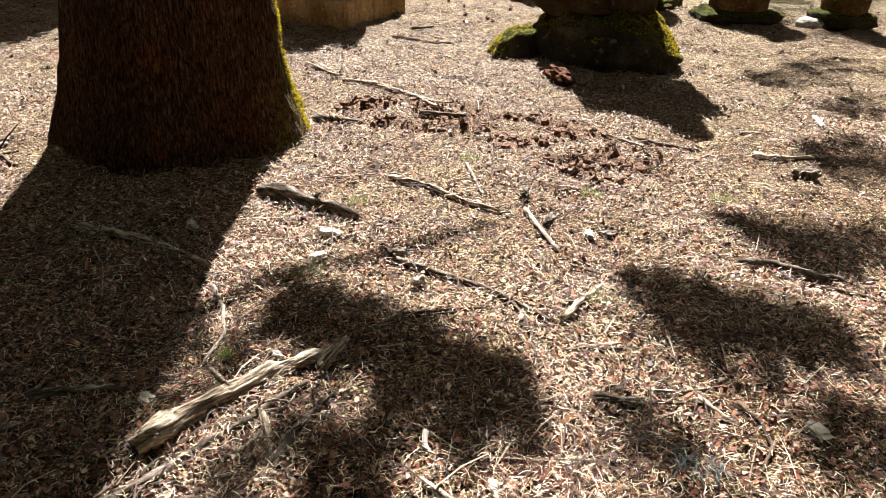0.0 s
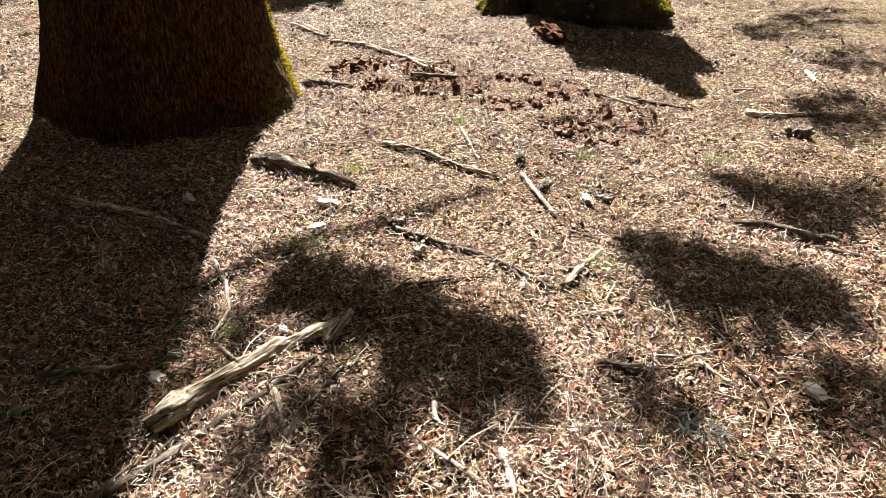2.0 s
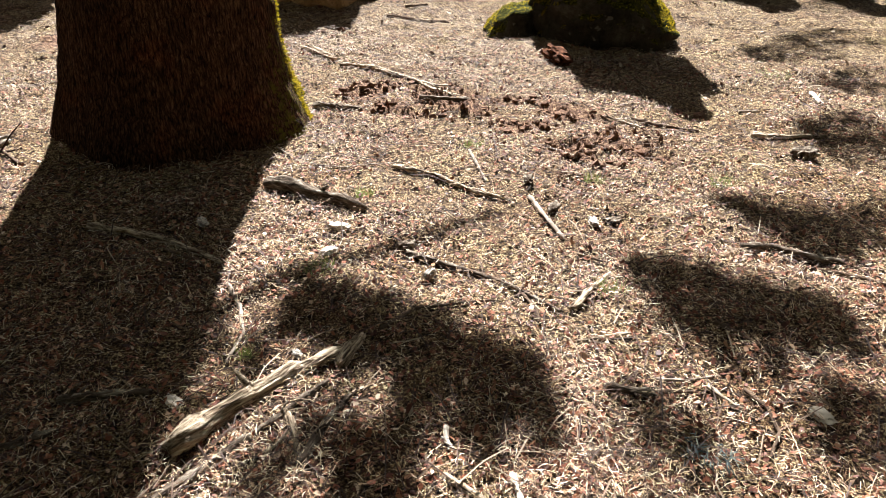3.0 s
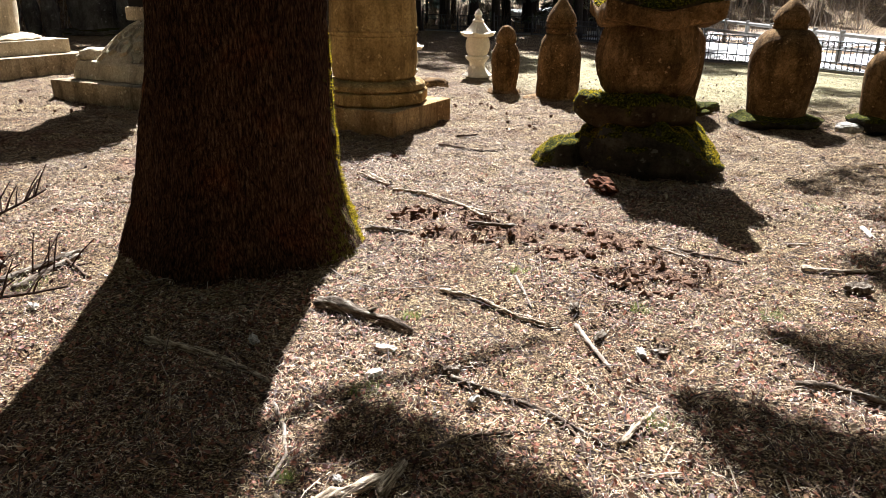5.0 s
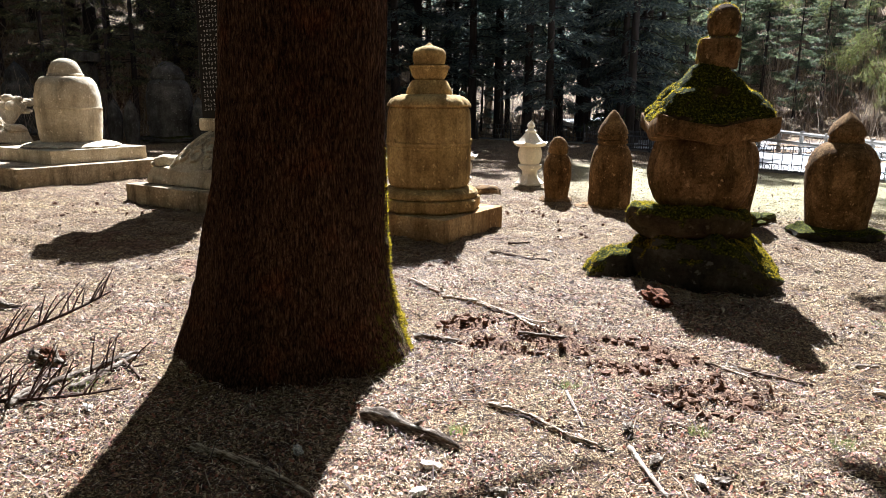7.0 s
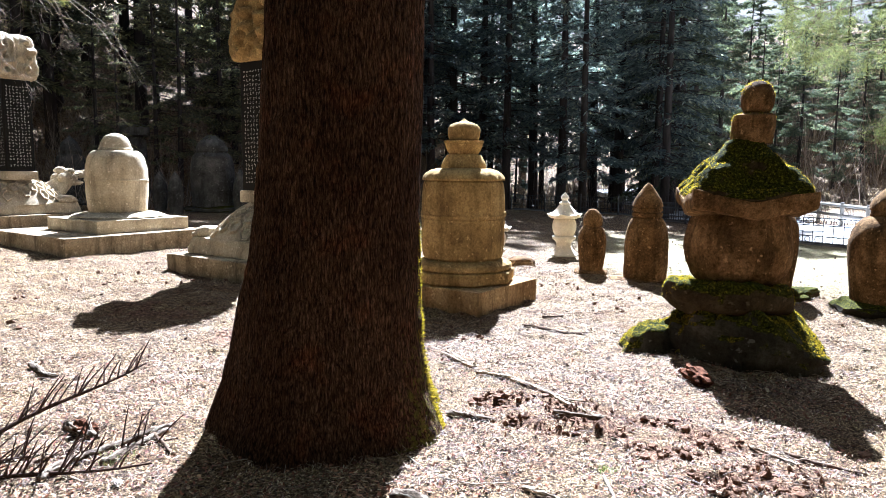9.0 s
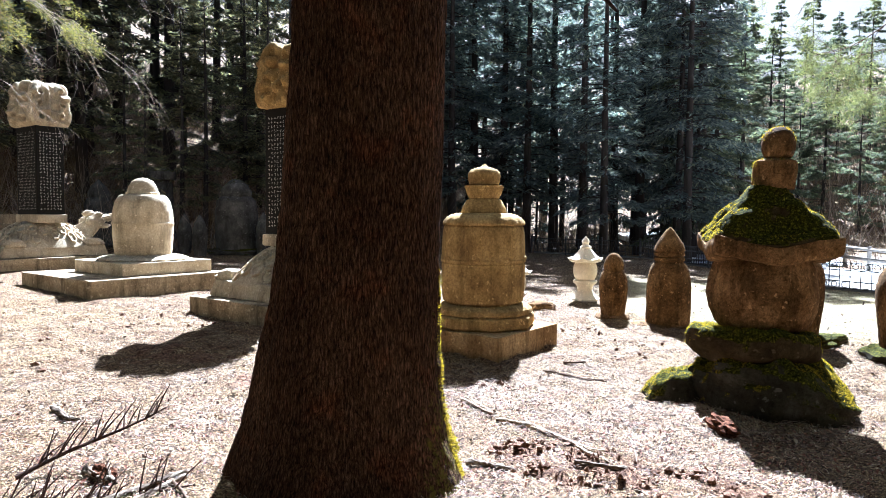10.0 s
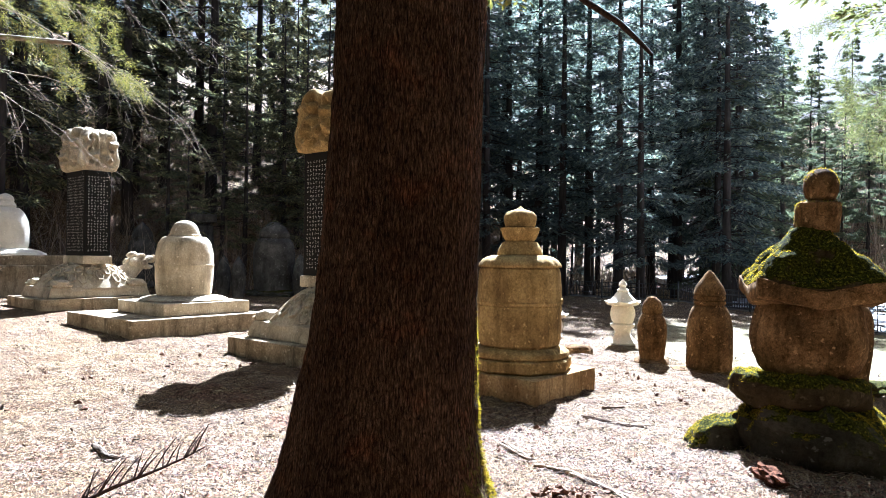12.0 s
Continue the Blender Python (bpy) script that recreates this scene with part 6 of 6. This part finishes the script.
stick([(-0.67, 4.05), (-0.52, 4.01), (-0.37, 4.01)], 0.0226, M_BARKLOG, "dark root-like stick beside the trunk", "stick")
stick([(-0.77, 3.41), (-0.62, 3.25), (-0.39, 3.14), (-0.11, 3.22)], 0.0043, M_TWIGPALE, "very thin long twig beside the trunk", "twig")
stick([(-0.19, 1.42), (-0.09, 1.40), (0.01, 1.33)], 0.0039, M_TWIG, "thin dark twig on needle litter", "twig")
stick([(-1.02, 1.49), (-0.90, 1.50), (-0.77, 1.52)], 0.0162, M_BARKLOG, "dark log end lying in deep shade", "log")
stick([(-1.09, 1.30), (-1.02, 1.34), (-0.96, 1.37)], 0.0123, M_BARKLOG, "dark stick lying in deep shade", "stick")
stick([(1.84, 3.87), (1.98, 3.90)], 0.0129, M_TWIGPALE, "short pale twig on needle litter", "twig")
stick([(1.16, 3.81), (1.28, 3.68), (1.51, 3.59)], 0.0101, M_TWIG, "thin twig beside turned soil", "twig")
stick([(2.45, 4.24), (2.42, 4.02)], 0.0142, M_FLAKE, "short bleached splinter on needle litter", "splinter")
stick([(1.03, 3.83), (1.21, 3.64)], 0.0084, M_DEADWOOD, "thin pale stick beside turned soil", "stick")
stick([(0.23, 3.32), (0.29, 2.97)], 0.0084, M_TWIGPALE, "thin pale twig on needle litter", "twig")
stick([(-2.37, 2.71), (-2.36, 2.92), (-2.27, 3.19), (-2.16, 3.47)], 0.0218, M_BARKLOG, "long lichen-spotted branch on sunny litter", "branch")
stick([(-2.17, 3.32), (-2.06, 3.23), (-1.94, 3.12)], 0.0117, M_TWIG, "short forked twig beside a branch", "twig")
stick([(-0.37, 6.68), (-0.09, 6.50), (0.22, 6.34)], 0.0164, M_TWIG, "thin dark branch before the bell stupa", "twig")
stick([(-0.19, 7.06), (0.03, 7.06)], 0.0118, M_TWIG, "thin dark twig before the bell stupa", "twig")
stick([(-0.92, 5.28), (-0.63, 5.01)], 0.0155, M_DEADWOOD, "pale stick on sunny litter", "stick")
stick([(-0.34, 4.82), (-0.05, 4.61), (0.16, 4.42)], 0.0099, M_DEADWOOD, "thin pale stick beside turned soil", "stick")
stick([(1.77, 3.52), (1.93, 3.50), (2.09, 3.49)], 0.0139, M_DEADWOOD, "bare stick on sunny litter", "stick")
stick([(-2.74, 3.36), (-2.61, 3.30), (-2.44, 3.22)], 0.0327, M_BARKLOG, "short rotten log on sunny litter", "log")
stick([(-2.21, 2.94), (-2.18, 3.17), (-2.14, 3.43)], 0.0186, M_BARKLOG, "lichen-spotted branch on sunny litter", "branch")
stick([(-2.55, 2.68), (-2.54, 2.88), (-2.44, 3.11)], 0.0118, M_TWIG, "twiggy dead branch on sunny litter", "branch")
stick([(-3.82, 4.35), (-3.57, 4.19), (-3.46, 4.19)], 0.0283, M_BARKLOG, "short rotten stick on sunny litter", "stick")



def dead_branch(x, y, rz, label, seed, length=0.9, up=0.0):
    """A fallen bough with its row of bare side twigs still on it."""
    rng = random.Random(seed)
    s = thing("dead_branch", x, y, label, "branch", rz)
    pts = [(length * k / 6, 0.03 * math.sin(k), 0.03 + up * k / 6) for k in range(7)]
    part("stem", tube(pts, [0.014 * (1 - k / 9) for k in range(7)], 7), M_LIMB, s)
    for k in range(22):
        t = rng.uniform(0.1, 0.95)
        sg = rng.choice((-1, 1))
        p = Vector((length * t, 0.03 * math.sin(t * 6), 0.035 + up * t))
        q = p + Vector((rng.uniform(0.04, 0.14), sg * rng.uniform(0.03, 0.15), rng.uniform(0.06, 0.20)))
        part("side_twig", tube([p, p.lerp(q, 0.5) + Vector((0, 0, 0.01)), q], [0.005, 0.004, 0.002], 5), M_LIMB, s)


dead_branch(-2.85, 2.75, 35, "dead twiggy fir bough lying on sunny litter", 4, 1.0)
dead_branch(-2.75, 2.55, 28, "dead twiggy fir bough lying on sunny litter", 7, 0.9)
dead_branch(-3.0, 3.15, 52, "thin dead branch leaning up from the litter", 9, 0.8, 0.25)


def flake(x, y, size, mat, label, seed, name="bark_flake", flat=0.35):
    bm = boulder(size, size * 0.6, size * flat, -size * 0.02, 0.5, 2.2, seed, 0.8, 3)
    me = bpy.data.meshes.new(name)
    for f in bm.faces:
        f.smooth = False
    bm.to_mesh(me)
    bm.free()
    me.materials.append(mat)
    ob = new(name, me)
    ob.matrix_basis = pose(x, y, gz(x, y) + 0.004, 8, -6, seed * 47)
    return tagged(ob, label, "stone" if name in ("pebble",) else "bark")


flake(0.02, 2.15, 0.048, M_PEBBLE, "small rounded pale pebble on needle litter", 1.0, "pebble", 0.75)
flake(0.71, 2.56, 0.060, M_PEBBLE, "flat pale pebble on needle litter", 2.0, "pebble", 0.45)
flake(-0.92, 2.56, 0.065, M_PEBBLE, "pale pebble in the trunk's shade", 2.5, "pebble", 0.45)
flake(-0.39, 1.69, 0.04, M_PEBBLE, "small grey pebble on needle litter", 2.8, "pebble", 0.5)
flake(-2.0, 2.76, 0.06, M_PEBBLE, "flat pale pebble on sunny litter", 3.1, "pebble", 0.35)
flake(-0.70, 1.48, 0.060, M_FLAKE, "bleached bark flake on needle litter", 3.0)
flake(-0.35, 2.52, 0.085, M_FLAKE, "curled pale bark flake on needle litter", 4.0)
flake(-0.37, 2.34, 0.075, M_FLAKE, "pale bark flake on needle litter", 5.0)
flake(1.10, 1.40, 0.070, M_FLAKE, "bleached bark flake on needle litter", 6.0)
flake(1.91, 3.20, 0.12, M_BARKLOG, "dark chunk of rotten wood on needle litter", 7.0, "wood_chunk", 0.5)
flake(-0.07, 2.38, 0.075, M_BARKLOG, "dark knot of wood on needle litter", 8.0, "wood_chunk", 0.5)
flake(0.56, 2.68, 0.07, M_BARKLOG, "dark knot of wood on needle litter", 9.0, "wood_chunk", 0.5)
flake(0.48, 2.94, 0.07, M_BARKLOG, "dark knot of wood on needle litter", 9.5, "wood_chunk", 0.5)
flake(0.94, 4.95, 0.26, M_ROTTEN, "reddish chunk of rotten wood before the boulder", 10.0, "wood_chunk", 0.4)
flake(-2.58, 3.3, 0.16, M_ROTTEN, "dark chunk of rotten wood on sunny litter", 11.0, "wood_chunk", 0.5)
flake(0.80, 2.58, 0.08, M_BARKLOG, "dark bark chip beside a pale pebble", 12.0, "wood_chunk", 0.3)


def grass_tuft(x, y, r, n, seed):
    rng = np.random.RandomState(seed)
    a = rng.uniform(0, 6.28, n)
    d = r * np.sqrt(rng.rand(n))
    bx, by = d * np.cos(a), d * np.sin(a)
    base = np.stack([bx, by, np.zeros(n)], -1)
    ax = np.stack([0.6 * rng.randn(n), 0.6 * rng.randn(n), np.ones(n)], -1) * rng.uniform(0.015, 0.05, n)[:, None]
    w = np.stack([np.cos(a), np.sin(a), np.zeros(n)], -1) * 0.0012
    v = np.stack([base - w, base + w, base + ax + w * 0.3, base + ax - w * 0.3], 1).reshape(-1, 3)
    ob = quads_mesh("grass_tuft", v, M_GRASS)
    ob.location = (x, y, gz(x, y))
    tagged(ob, "small tuft of yellow-green grass in the litter", "grass", "grass tufts")


for k, (x, y, r) in enumerate(((-0.39, 2.21, 0.06), (0.66, 2.03, 0.06), (-0.27, 2.83, 0.04), (0.80, 2.97, 0.05), (1.39, 2.93, 0.05), (-0.55, 1.70, 0.02), (2.39, 4.64, 0.12), (-2.18, 3.02, 0.09), (0.25, 3.4, 0.05))):
    grass_tuft(x, y, r, 90, k)


def fir_sprig(x, y, rz):
    s = thing("fir_sprig", x, y, "fresh green fir sprig lying on needle litter", "sprig", rz)
    part("stem", tube([(0, 0, 0.012), (0.06, 0.005, 0.018), (0.13, 0, 0.012)], [0.003, 0.0025, 0.001], 5), M_TWIG, s)
    rng = np.random.RandomState(3)
    quads_mesh("needles", needle_spray(rng, np.array([0, 0, 0.016]), np.array([0.14, 0, 0.014]), 0.03, 240, 0.1, (0.030, 0.0018)), M_FIR_HAZED, s)


fir_sprig(0.66, 1.30, -35)
